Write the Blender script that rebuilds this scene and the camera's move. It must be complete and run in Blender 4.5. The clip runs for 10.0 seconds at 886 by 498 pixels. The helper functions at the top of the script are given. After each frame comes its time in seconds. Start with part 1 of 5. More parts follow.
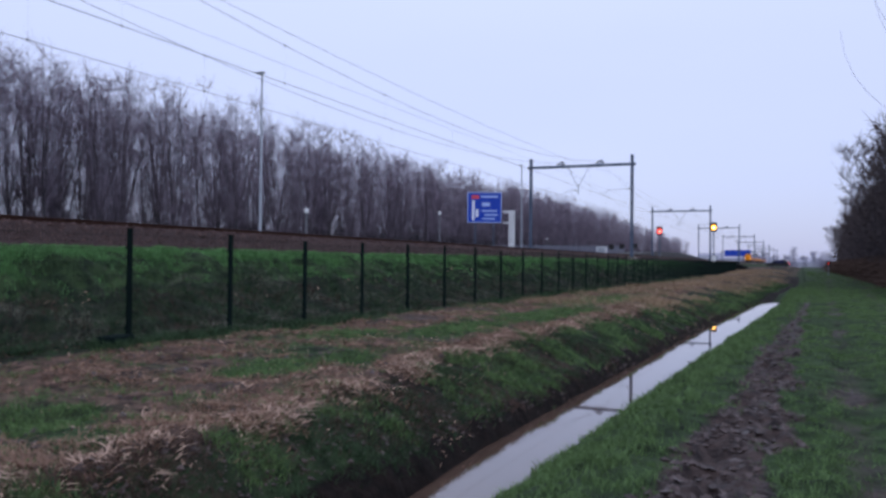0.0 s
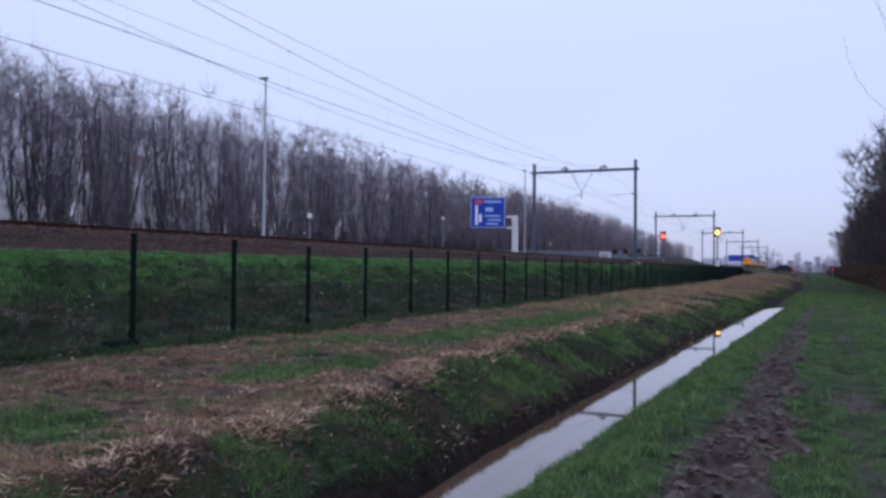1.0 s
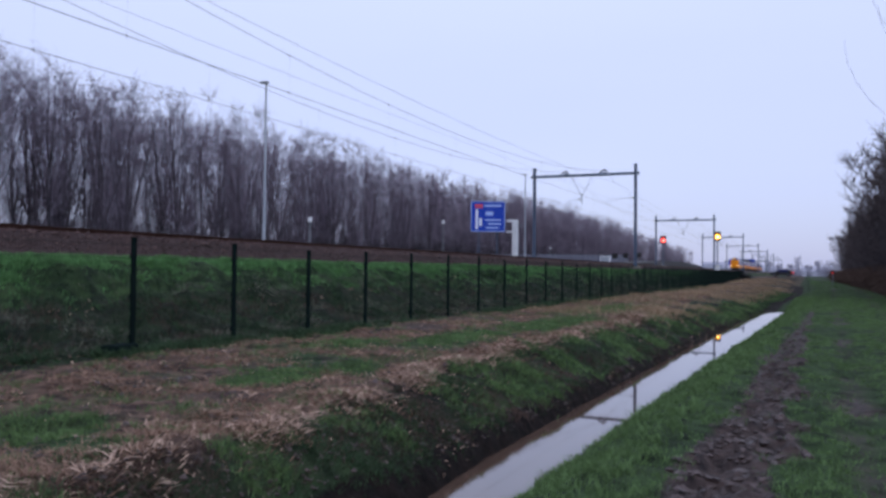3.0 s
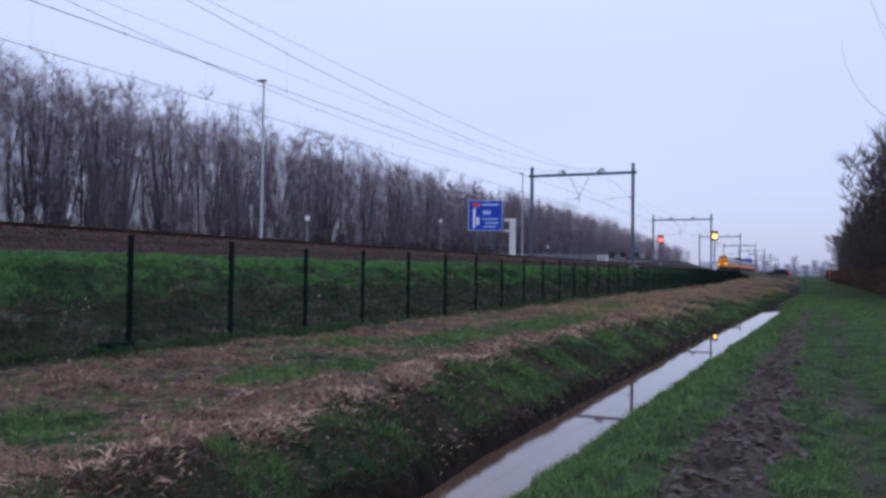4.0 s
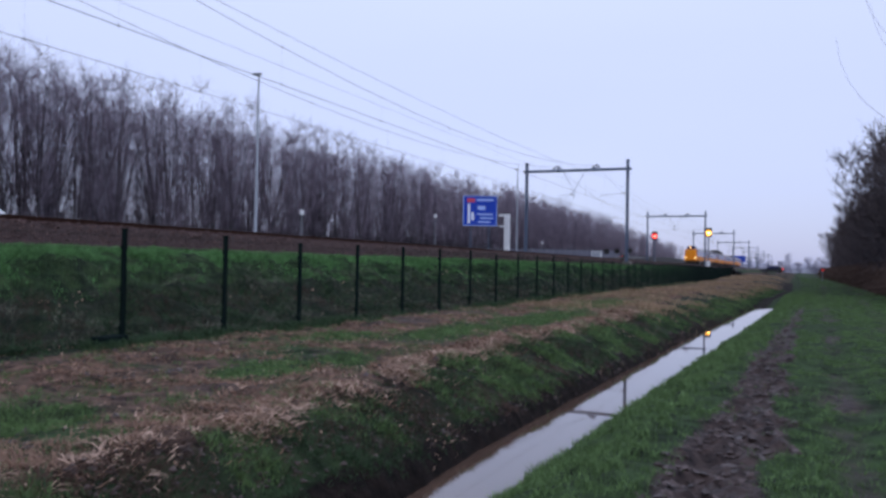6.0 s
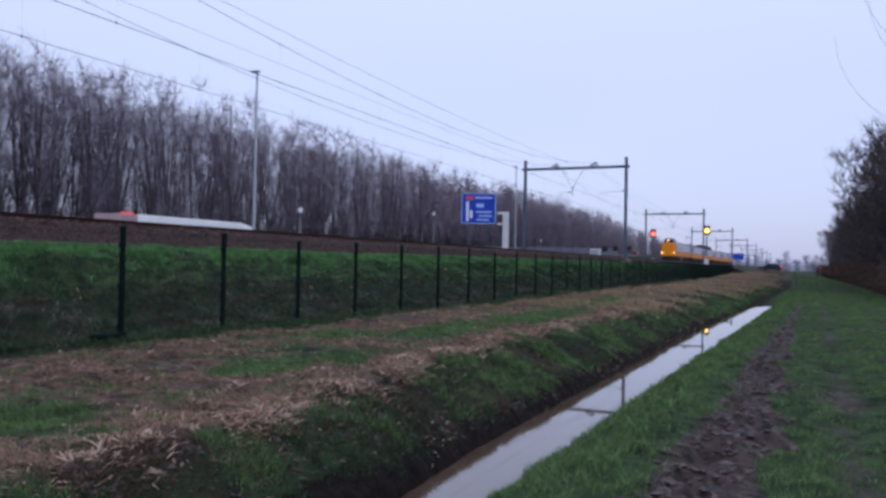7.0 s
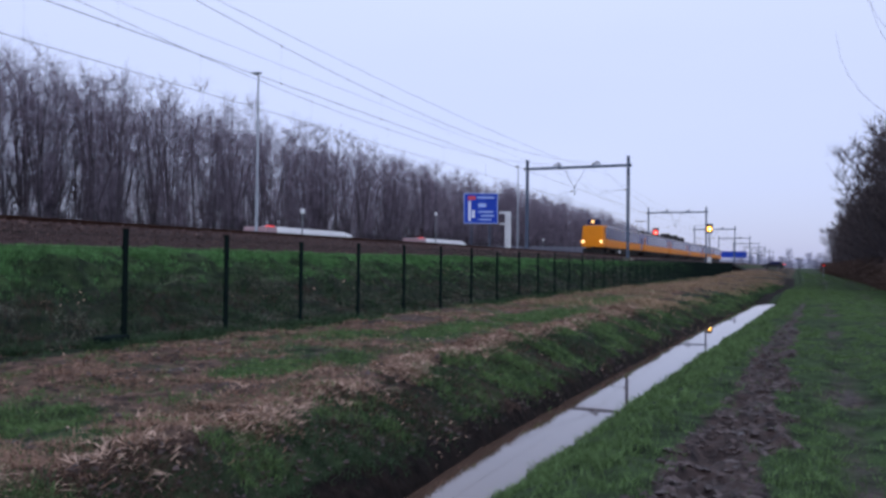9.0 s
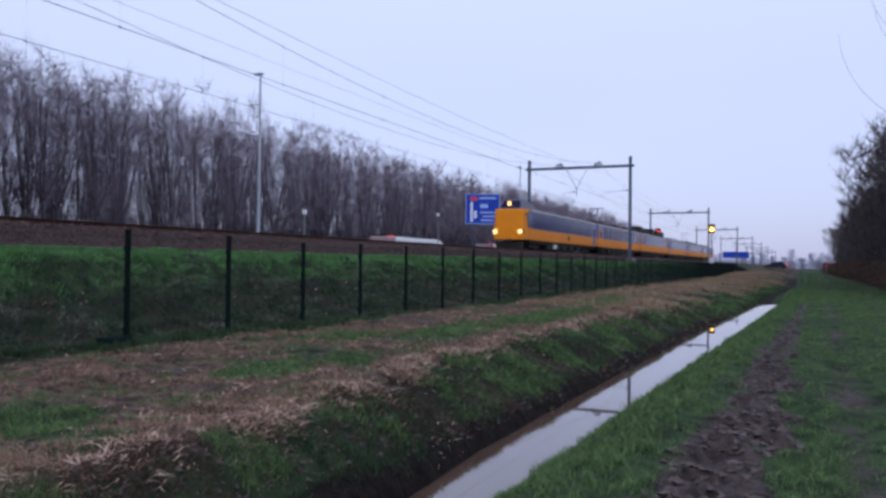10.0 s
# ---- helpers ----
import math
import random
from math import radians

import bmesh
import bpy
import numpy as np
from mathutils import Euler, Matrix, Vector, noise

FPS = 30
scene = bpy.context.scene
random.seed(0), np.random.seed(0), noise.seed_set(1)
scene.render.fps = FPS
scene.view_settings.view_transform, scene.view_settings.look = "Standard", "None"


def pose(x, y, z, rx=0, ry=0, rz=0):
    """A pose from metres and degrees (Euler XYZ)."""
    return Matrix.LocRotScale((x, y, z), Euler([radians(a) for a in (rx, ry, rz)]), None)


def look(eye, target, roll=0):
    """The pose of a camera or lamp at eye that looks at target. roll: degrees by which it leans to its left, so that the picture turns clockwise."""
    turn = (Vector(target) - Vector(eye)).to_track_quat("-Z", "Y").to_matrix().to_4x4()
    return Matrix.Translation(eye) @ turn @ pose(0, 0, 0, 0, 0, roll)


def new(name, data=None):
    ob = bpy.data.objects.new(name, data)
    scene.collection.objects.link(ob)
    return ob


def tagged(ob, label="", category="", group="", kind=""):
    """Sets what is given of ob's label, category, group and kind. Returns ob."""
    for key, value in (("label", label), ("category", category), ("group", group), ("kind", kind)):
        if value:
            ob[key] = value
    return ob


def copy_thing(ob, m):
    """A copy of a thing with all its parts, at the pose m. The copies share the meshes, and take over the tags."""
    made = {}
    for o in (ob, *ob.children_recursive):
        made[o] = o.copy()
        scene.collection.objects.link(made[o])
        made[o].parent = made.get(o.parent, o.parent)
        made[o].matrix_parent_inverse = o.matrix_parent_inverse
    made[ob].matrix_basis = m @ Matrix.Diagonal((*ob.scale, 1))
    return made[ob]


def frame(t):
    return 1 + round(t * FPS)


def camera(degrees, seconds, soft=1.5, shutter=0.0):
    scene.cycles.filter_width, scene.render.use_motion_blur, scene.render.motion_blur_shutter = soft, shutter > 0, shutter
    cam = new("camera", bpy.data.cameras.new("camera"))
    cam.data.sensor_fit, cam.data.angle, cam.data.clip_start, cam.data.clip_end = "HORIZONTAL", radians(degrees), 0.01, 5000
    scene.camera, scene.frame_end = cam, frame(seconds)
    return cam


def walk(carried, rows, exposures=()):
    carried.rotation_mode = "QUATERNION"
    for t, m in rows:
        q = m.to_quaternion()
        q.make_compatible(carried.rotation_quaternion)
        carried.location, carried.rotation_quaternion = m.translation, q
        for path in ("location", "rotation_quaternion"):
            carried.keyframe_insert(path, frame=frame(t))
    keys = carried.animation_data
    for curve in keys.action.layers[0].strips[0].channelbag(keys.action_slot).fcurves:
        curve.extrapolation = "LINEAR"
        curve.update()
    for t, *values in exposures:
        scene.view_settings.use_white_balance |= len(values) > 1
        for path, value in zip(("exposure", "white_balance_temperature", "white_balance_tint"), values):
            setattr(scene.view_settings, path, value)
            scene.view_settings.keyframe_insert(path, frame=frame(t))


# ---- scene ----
EYE = (0.0, 0.0, 1.6)


def aim(yaw, pitch, roll):
    """Camera pose: yaw to the left of the track's direction, pitch up, roll."""
    y, p = radians(yaw), radians(pitch)
    d = Vector((-math.sin(y) * math.cos(p), math.cos(y) * math.cos(p), math.sin(p)))
    return look(EYE, Vector(EYE) + d * 10, roll)


cam = camera(58.02, 10.0, soft=3.0, shutter=0.0)
walk(cam, [(t, aim(a, b, c)) for t, a, b, c in (
    (0.0, 24.183, 0.920, 0.530), (0.5, 24.351, 1.173, 0.470), (1.0, 24.423, 1.278, 0.523), (1.5, 24.469, 1.424, 0.512),
    (2.0, 24.479, 1.523, 0.523), (2.5, 24.485, 1.585, 0.535), (4.0, 24.248, 1.486, 0.687), (4.5, 24.230, 1.437, 0.804),
    (5.0, 24.129, 1.330, 0.924), (5.5, 23.963, 1.238, 0.993), (7.0, 23.739, 0.978, 1.026), (7.5, 23.709, 0.962, 0.934),
    (8.0, 23.761, 0.956, 0.769), (8.5, 23.825, 0.956, 0.632), (9.0, 23.913, 0.982, 0.630), (9.5, 23.996, 0.990, 0.596),
    (10.0, 24.059, 1.029, 0.569))])

# ---- light: overcast dusk ----
SUN_ELEVATION, SUN_TURN = 40.0, 150.0
world = bpy.data.worlds.new("world")
scene.world = world
world.use_nodes = True
wn, wl = world.node_tree.nodes, world.node_tree.links
wn.clear()
w_out, w_bg, w_mix = wn.new("ShaderNodeOutputWorld"), wn.new("ShaderNodeBackground"), wn.new("ShaderNodeMix")
w_sky, w_co, w_sep, w_ramp = wn.new("ShaderNodeTexSky"), wn.new("ShaderNodeTexCoord"), wn.new("ShaderNodeSeparateXYZ"), wn.new("ShaderNodeValToRGB")
w_cloud, w_cm, w_cr = wn.new("ShaderNodeTexNoise"), wn.new("ShaderNodeMix"), wn.new("ShaderNodeMapping")
w_sky.sky_type, w_sky.sun_disc = "NISHITA", False
w_sky.sun_elevation, w_sky.sun_rotation = radians(SUN_ELEVATION), radians(SUN_TURN)
w_ramp.color_ramp.elements[0].position, w_ramp.color_ramp.elements[0].color = 0.0, (0.385, 0.416, 0.685, 1)
w_ramp.color_ramp.elements[1].position, w_ramp.color_ramp.elements[1].color = 0.45, (0.708, 0.785, 1.035, 1)
mid = w_ramp.color_ramp.elements.new(0.12)
mid.color = (0.526, 0.568, 0.866, 1)
w_cr.inputs["Scale"].default_value = (1.2, 1.2, 5.0)
w_cloud.inputs["Scale"].default_value, w_cloud.inputs["Detail"].default_value = 1.6, 3.0
w_cm.data_type, w_cm.blend_type = "RGBA", "SOFT_LIGHT"
w_cm.inputs[0].default_value = 0.10
w_mix.data_type = "RGBA"
w_mix.inputs[0].default_value = 0.03
wl.new(w_co.outputs["Generated"], w_sep.inputs[0])
wl.new(w_co.outputs["Generated"], w_cr.inputs[0])
wl.new(w_cr.outputs[0], w_cloud.inputs["Vector"])
wl.new(w_sep.outputs["Z"], w_ramp.inputs[0])
wl.new(w_ramp.outputs[0], w_cm.inputs[6])
wl.new(w_cloud.outputs["Fac"], w_cm.inputs[7])
wl.new(w_cm.outputs[2], w_mix.inputs[6])
wl.new(w_sky.outputs[0], w_mix.inputs[7])
wl.new(w_mix.outputs[2], w_bg.inputs[0])
w_bg.inputs[1].default_value = 1.0
wl.new(w_bg.outputs[0], w_out.inputs[0])
sun = new("sun", bpy.data.lights.new("sun", "SUN"))
sun.data.energy, sun.data.angle, sun.data.color = 0.65, radians(50), (0.96, 0.95, 1.0)
sun_from = Vector((math.sin(radians(SUN_TURN)) * math.cos(radians(SUN_ELEVATION)), math.cos(radians(SUN_TURN)) * math.cos(radians(SUN_ELEVATION)), math.sin(radians(SUN_ELEVATION))))
sun.matrix_basis = look(sun_from * 60, (0, 0, 0))
scene.view_settings.exposure = 0.0


# ---- materials ----
def material(name, colour, rough=0.7, metal=0.0, vary=0.25, scale=3.0, fine=40.0, bump=0.0, island=0.0, obj=0.0, emit=None, spec=0.5, dirt=None):
    """A procedural surface: colour broken up at two scales, optional relief, variation per piece, dirt or own light."""
    m = bpy.data.materials.new(name)
    m.use_nodes = True
    n, k = m.node_tree.nodes, m.node_tree.links
    b = n["Principled BSDF"]
    b.inputs["Roughness"].default_value, b.inputs["Metallic"].default_value = rough, metal
    b.inputs["Specular IOR Level"].default_value = spec
    if emit:
        b.inputs["Emission Color"].default_value = (*emit[:3], 1)
        b.inputs["Emission Strength"].default_value = emit[3]
    co = n.new("ShaderNodeTexCoord")
    big, small = n.new("ShaderNodeTexNoise"), n.new("ShaderNodeTexNoise")
    big.inputs["Scale"].default_value, small.inputs["Scale"].default_value = scale, fine
    big.inputs["Detail"].default_value = small.inputs["Detail"].default_value = 4
    k.new(co.outputs["Object"], big.inputs["Vector"]), k.new(co.outputs["Object"], small.inputs["Vector"])
    add = n.new("ShaderNodeMath")
    add.operation = "ADD"
    k.new(big.outputs["Fac"], add.inputs[0]), k.new(small.outputs["Fac"], add.inputs[1])
    last = add.outputs[0]
    if island or obj:
        pick = n.new("ShaderNodeNewGeometry").outputs["Random Per Island"] if island else n.new("ShaderNodeObjectInfo").outputs["Random"]
        mul = n.new("ShaderNodeMath")
        mul.operation = "MULTIPLY_ADD"
        mul.inputs[1].default_value = (island or obj)
        k.new(pick, mul.inputs[0]), k.new(last, mul.inputs[2])
        last = mul.outputs[0]
    rng = n.new("ShaderNodeMapRange")
    top = 1.4 + (island or obj) * 0.8
    rng.inputs[1].default_value, rng.inputs[2].default_value = 0.6, top
    rng.inputs[3].default_value, rng.inputs[4].default_value = 1 - vary, 1 + vary
    k.new(last, rng.inputs[0])
    mix = n.new("ShaderNodeMix")
    mix.data_type, mix.blend_type = "RGBA", "MULTIPLY"
    mix.inputs[0].default_value = 1.0
    mix.inputs[6].default_value = (*colour, 1)
    k.new(rng.outputs[0], mix.inputs[7])
    out = mix.outputs[2]
    if dirt:
        dm, dn, dr = n.new("ShaderNodeMix"), n.new("ShaderNodeTexNoise"), n.new("ShaderNodeMapRange")
        dm.data_type = "RGBA"
        dn.inputs["Scale"].default_value, dn.inputs["Detail"].default_value = dirt[4], 6
        dr.inputs[1].default_value, dr.inputs[2].default_value = dirt[3], dirt[3] + 0.2
        k.new(co.outputs["Object"], dn.inputs["Vector"]), k.new(dn.outputs["Fac"], dr.inputs[0])
        k.new(dr.outputs[0], dm.inputs[0]), k.new(out, dm.inputs[6])
        dm.inputs[7].default_value = (*dirt[:3], 1)
        out = dm.outputs[2]
    k.new(out, b.inputs["Base Color"])
    if bump:
        bp = n.new("ShaderNodeBump")
        bp.inputs["Strength"].default_value, bp.inputs["Distance"].default_value = bump, 0.03
        k.new(small.outputs["Fac"], bp.inputs["Height"]), k.new(bp.outputs[0], b.inputs["Normal"])
    return m


M_GALV = material("galvanised_steel", (0.20, 0.22, 0.25), 0.55, 0.35, 0.25, 1.5, 20)
M_MAST = material("weathered_mast_steel", (0.072, 0.100, 0.155), 0.7, 0.1, 0.3, 1.2, 15, dirt=(0.075, 0.075, 0.085, 0.6, 2.0), spec=0.25)
M_LAMPPOST = material("pale_painted_steel", (0.32, 0.355, 0.42), 0.5, 0.2, 0.15, 1.0, 12)
M_WIRE = material("dark_copper_wire", (0.10, 0.11, 0.14), 0.7, 0.2, 0.2)
M_INSUL = material("brown_porcelain", (0.12, 0.10, 0.10), 0.25, 0.0, 0.2)
M_FENCE = material("dark_green_coated_steel", (0.006, 0.012, 0.012), 0.85, 0.0, 0.3, 2, 30, obj=0.4, spec=0.02)
M_MESH = material("dark_green_coated_wire", (0.008, 0.016, 0.015), 0.8, 0.0, 0.3, 2, 30, spec=0.08)
M_RAIL = material("rusty_rail_steel", (0.035, 0.017, 0.013), 0.9, 0.0, 0.35, 3, 50, spec=0.1)
M_RAILTOP = material("worn_rail_head", (0.16, 0.12, 0.11), 0.4, 0.7, 0.2, 3, 50)
M_SLEEPER = material("concrete_sleeper", (0.22, 0.20, 0.18), 0.9, 0.0, 0.3, 3, 30)
M_STONE = material("ballast_stone", (0.085, 0.056, 0.054), 0.95, 0.0, 0.6, 2, 30, island=0.8, spec=0.15)
M_BARK = material("grey_brown_bark", (0.055, 0.052, 0.064), 0.95, 0.0, 0.35, 0.7, 9, obj=0.5, spec=0.1)
M_TWIG = material("purple_brown_twigs", (0.205, 0.172, 0.222), 0.95, 0.0, 0.3, 0.35, 5, island=0.5, spec=0.1)
M_TWIG_R = material("dark_hedge_twigs", (0.075, 0.062, 0.066), 0.95, 0.0, 0.4, 0.4, 5, island=0.5, spec=0.1)
M_CLOD = material("wet_mud_clods", (0.055, 0.039, 0.038), 0.55, 0.0, 0.7, 3, 20, island=1.0, spec=0.35)
M_WEED = material("bleached_grey_weeds", (0.130, 0.130, 0.105), 0.9, 0.0, 0.6, 0.8, 6, island=0.9, spec=0.1)
M_STRAW_F = material("dry_standing_grass", (0.27, 0.195, 0.130), 0.9, 0.0, 0.5, 0.3, 5, island=0.8, spec=0.1)
M_LIMB = material("grey_branch_bark", (0.080, 0.073, 0.090), 0.95, 0.0, 0.35, 0.7, 9, obj=0.4, spec=0.1)
M_BRAMBLE = material("dead_bramble_stems", (0.075, 0.050, 0.042), 0.95, 0.0, 0.45, 0.6, 6, island=0.6, spec=0.1)
M_GRASS = material("short_grass_blades", (0.085, 0.142, 0.057), 0.85, 0.0, 0.75, 1.6, 9, island=1.0, spec=0.1)
M_GRASS_D = material("dark_rough_grass_blades", (0.036, 0.066, 0.034), 0.85, 0.0, 0.6, 0.9, 7, island=1.0, spec=0.1)
M_GRASS_E = material("bank_grass_blades", (0.105, 0.235, 0.085), 0.85, 0.0, 0.65, 0.9, 6, island=1.0, spec=0.1)
M_STRAW = material("dead_reed_straw", (0.39, 0.275, 0.215), 0.9, 0.0, 0.6, 1.1, 9, island=1.2, spec=0.15)
M_STRAW_D = material("brown_dead_stalks", (0.200, 0.126, 0.094), 0.9, 0.0, 0.6, 1.1, 9, island=1.0, spec=0.1)
M_YELLOW = material("yellow_train_paint", (0.74, 0.235, 0.004), 0.5, 0.0, 0.10, 0.5, 6, dirt=(0.36, 0.13, 0.012, 0.66, 1.2), spec=0.25)
M_TRAINBLUE = material("dark_blue_train_paint", (0.085, 0.085, 0.22), 0.30, 0.0, 0.15, 0.4, 6, spec=0.30)
M_TRAINROOF = material("grey_roof_paint", (0.10, 0.10, 0.145), 0.6, 0.0, 0.25, 0.5, 5)
M_TRAINGLASS = material("dark_train_glass", (0.018, 0.021, 0.095), 0.14, 0.0, 0.1, 0.5, 5, spec=0.26)
M_UNDER = material("dirty_underframe", (0.018, 0.016, 0.016), 0.85, 0.1, 0.4, 1.5, 10)
M_PALE = material("pale_train_stripe", (0.55, 0.50, 0.50), 0.4, 0.0, 0.1, 1, 10)
M_HEADLAMP = material("lit_headlamp", (0.9, 0.6, 0.3), 0.3, emit=(1.0, 0.40, 0.04, 1.1))
M_HEADCORE = material("lit_headlamp_core", (0.9, 0.9, 0.8), 0.3, emit=(1.0, 0.66, 0.20, 3.5))
M_RED = material("lit_red_lamp", (0.6, 0.02, 0.02), 0.3, emit=(1.0, 0.03, 0.025, 1.6))
M_REDDIM = material("lit_tail_lamp", (0.6, 0.02, 0.02), 0.3, emit=(1.0, 0.06, 0.05, 0.7))
M_AMBER = material("lit_yellow_lamp", (0.8, 0.4, 0.02), 0.3, emit=(1.0, 0.42, 0.02, 1.6))
M_LAMPCORE = material("lit_lamp_core", (0.9, 0.8, 0.4), 0.3, emit=(1.0, 0.55, 0.12, 12.0))
M_REDCORE = material("lit_red_core", (0.9, 0.3, 0.2), 0.3, emit=(1.0, 0.22, 0.16, 3.0))
M_SIGNALBOX = material("black_signal_board", (0.012, 0.012, 0.014), 0.7, 0.0, 0.2)
M_SIGNBLUE = material("blue_sign_sheet", (0.008, 0.045, 0.38), 0.5, 0.0, 0.12, 0.5, 6, spec=0.2)
M_SIGNPALE = material("pale_blue_sign_print", (0.28, 0.40, 0.75), 0.4, 0.0, 0.1)
M_SIGNWHITE = material("white_sign_print", (0.60, 0.66, 0.80), 0.4, 0.0, 0.1)
M_SIGNRED = material("red_sign_print", (0.50, 0.04, 0.08), 0.4, 0.0, 0.1)
M_COLUMN = material("pale_grey_column", (0.62, 0.64, 0.68), 0.55, 0.0, 0.12, 1, 8)
M_BARRIER = material("pale_noise_barrier", (0.115, 0.12, 0.16), 0.7, 0.0, 0.2, 0.5, 4, obj=0.4, spec=0.2)
M_TRUCK = material("white_trailer_skin", (0.84, 0.85, 0.88), 0.4, 0.0, 0.06, 0.6, 5)
M_TRUCKRED = material("faded_red_trailer_skin", (0.36, 0.25, 0.28), 0.5, 0.0, 0.15, 0.6, 5)
M_TYRE = material("black_rubber", (0.015, 0.015, 0.016), 0.85, 0.0, 0.2)
M_CARBLACK = material("black_car_paint", (0.008, 0.009, 0.013), 0.35, 0.0, 0.1)
# Distance haze is put into these two pale bluish base colours.
M_HOUSE = material("haze_tinted_wall", (0.40, 0.42, 0.52), 0.9, 0.0, 0.12, 0.1, 1, obj=0.5)
M_FARHAZE = material("haze_tinted_far_grey", (0.33, 0.33, 0.42), 0.9, 0.0, 0.12, 0.1, 1, obj=0.5)
M_ASPHALT = material("road_asphalt", (0.05, 0.05, 0.053), 0.9, 0.0, 0.25, 0.3, 20)


def water_material():
    m = material("muddy_ditch_water", (0.090, 0.056, 0.042), 0.02, 0.0, 0.2, 0.6, 3)
    b = m.node_tree.nodes["Principled BSDF"]
    b.inputs["IOR"].default_value = 1.62
    b.inputs["Specular IOR Level"].default_value = 1.0
    n, k = m.node_tree.nodes, m.node_tree.links
    tex, bp = n.new("ShaderNodeTexNoise"), n.new("ShaderNodeBump")
    tex.inputs["Scale"].default_value = 2.5
    bp.inputs["Strength"].default_value, bp.inputs["Distance"].default_value = 0.03, 0.02
    k.new(tex.outputs["Fac"], bp.inputs["Height"]), k.new(bp.outputs[0], b.inputs["Normal"])
    return m


def ground_material():
    """Soil, turf, mud, straw litter and ballast, mixed by the ground's own zones and by noise."""
    m = bpy.data.materials.new("field_ground")
    m.use_nodes = True
    n, k = m.node_tree.nodes, m.node_tree.links
    b = n["Principled BSDF"]
    b.inputs["Specular IOR Level"].default_value = 0.12
    co = n.new("ShaderNodeTexCoord")

    def noise_at(scale, detail=5):
        t = n.new("ShaderNodeTexNoise")
        t.inputs["Scale"].default_value, t.inputs["Detail"].default_value = scale, detail
        k.new(co.outputs["Object"], t.inputs["Vector"])
        return t.outputs["Fac"]

    def tint(a, c, scale):
        r = n.new("ShaderNodeValToRGB")
        r.color_ramp.elements[0].position, r.color_ramp.elements[0].color = 0.32, (*a, 1)
        r.color_ramp.elements[1].position, r.color_ramp.elements[1].color = 0.70, (*c, 1)
        k.new(noise_at(scale), r.inputs[0])
        return r.outputs[0]

    def blend(fac, a, c):
        x = n.new("ShaderNodeMix")
        x.data_type = "RGBA"
        k.new(fac, x.inputs[0]), k.new(a, x.inputs[6]), k.new(c, x.inputs[7])
        return x.outputs[2]

    def zone(name, scale, soft=0.25):
        a, s, r = n.new("ShaderNodeAttribute"), n.new("ShaderNodeMath"), n.new("ShaderNodeMapRange")
        a.attribute_name, s.operation = name, "ADD"
        k.new(a.outputs["Fac"], s.inputs[0]), k.new(noise_at(scale, 6), s.inputs[1])
        r.inputs[1].default_value, r.inputs[2].default_value = 1.0 - soft, 1.0 + soft
        k.new(s.outputs[0], r.inputs[0])
        return r.outputs[0]

    c = tint((0.009, 0.015, 0.009), (0.043, 0.076, 0.030), 3.0)
    c = blend(zone("rough", 1.5), c, tint((0.007, 0.010, 0.008), (0.032, 0.036, 0.027), 4.0))
    c = blend(zone("straw", 1.2), c, tint((0.016, 0.010, 0.009), (0.165, 0.106, 0.082), 6.0))
    c = blend(zone("mud", 1.8), c, tint((0.010, 0.007, 0.008), (0.072, 0.051, 0.048), 9.0))
    c = blend(zone("soil", 3.0), c, tint((0.003, 0.0025, 0.0025), (0.016, 0.011, 0.010), 7.0))
    c = blend(zone("ballast", 2.5, 0.12), c, tint((0.022, 0.014, 0.014), (0.078, 0.051, 0.050), 12.0))
    k.new(c, b.inputs["Base Color"])
    wet = n.new("ShaderNodeMapRange")
    wet.inputs[3].default_value, wet.inputs[4].default_value = 0.95, 0.62
    k.new(zone("mud", 1.8), wet.inputs[0]), k.new(wet.outputs[0], b.inputs["Roughness"])
    bp = n.new("ShaderNodeBump")
    bp.inputs["Strength"].default_value, bp.inputs["Distance"].default_value = 0.7, 0.05
    k.new(noise_at(16, 8), bp.inputs["Height"]), k.new(bp.outputs[0], b.inputs["Normal"])
    return m


M_GROUND, M_WATER = ground_material(), water_material()


# ---- mesh helpers ----
def part(name, bm, mat, parent=None, label="", at=None, smooth=False):
    """Links a bmesh as one mesh object, under a thing or part if given."""
    data = bpy.data.meshes.new(name)
    bm.to_mesh(data)
    bm.free()
    for m in (mat if isinstance(mat, (list, tuple)) else (mat,)):
        data.materials.append(m)
    if smooth:
        for f in data.polygons:
            f.use_smooth = True
    return link(name, data, parent, label, at)


def link(name, data, parent=None, label="", at=None):
    ob = new(name, data)
    if parent is not None:
        ob.parent = parent
    if at is not None:
        ob.matrix_basis = at
    return tagged(ob, label)


def raw(name, verts, faces, mat, parent=None, label=""):
    data = bpy.data.meshes.new(name)
    data.from_pydata(verts, [], faces)
    data.materials.append(mat)
    return link(name, data, parent, label)


def box(bm, x0, x1, y0, y1, z0, z1, bevel=0.0):
    r = bmesh.ops.create_cube(bm, size=1.0, matrix=Matrix.Translation(((x0 + x1) / 2, (y0 + y1) / 2, (z0 + z1) / 2)) @ Matrix.Diagonal((x1 - x0, y1 - y0, z1 - z0, 1)))
    if bevel:
        edges = {e for v in r["verts"] for e in v.link_edges}
        bmesh.ops.bevel(bm, geom=list(edges), offset=bevel, segments=2, affect="EDGES", profile=0.5)
    return bm


def bx(*a, **k):
    return box(bmesh.new(), *a, **k)


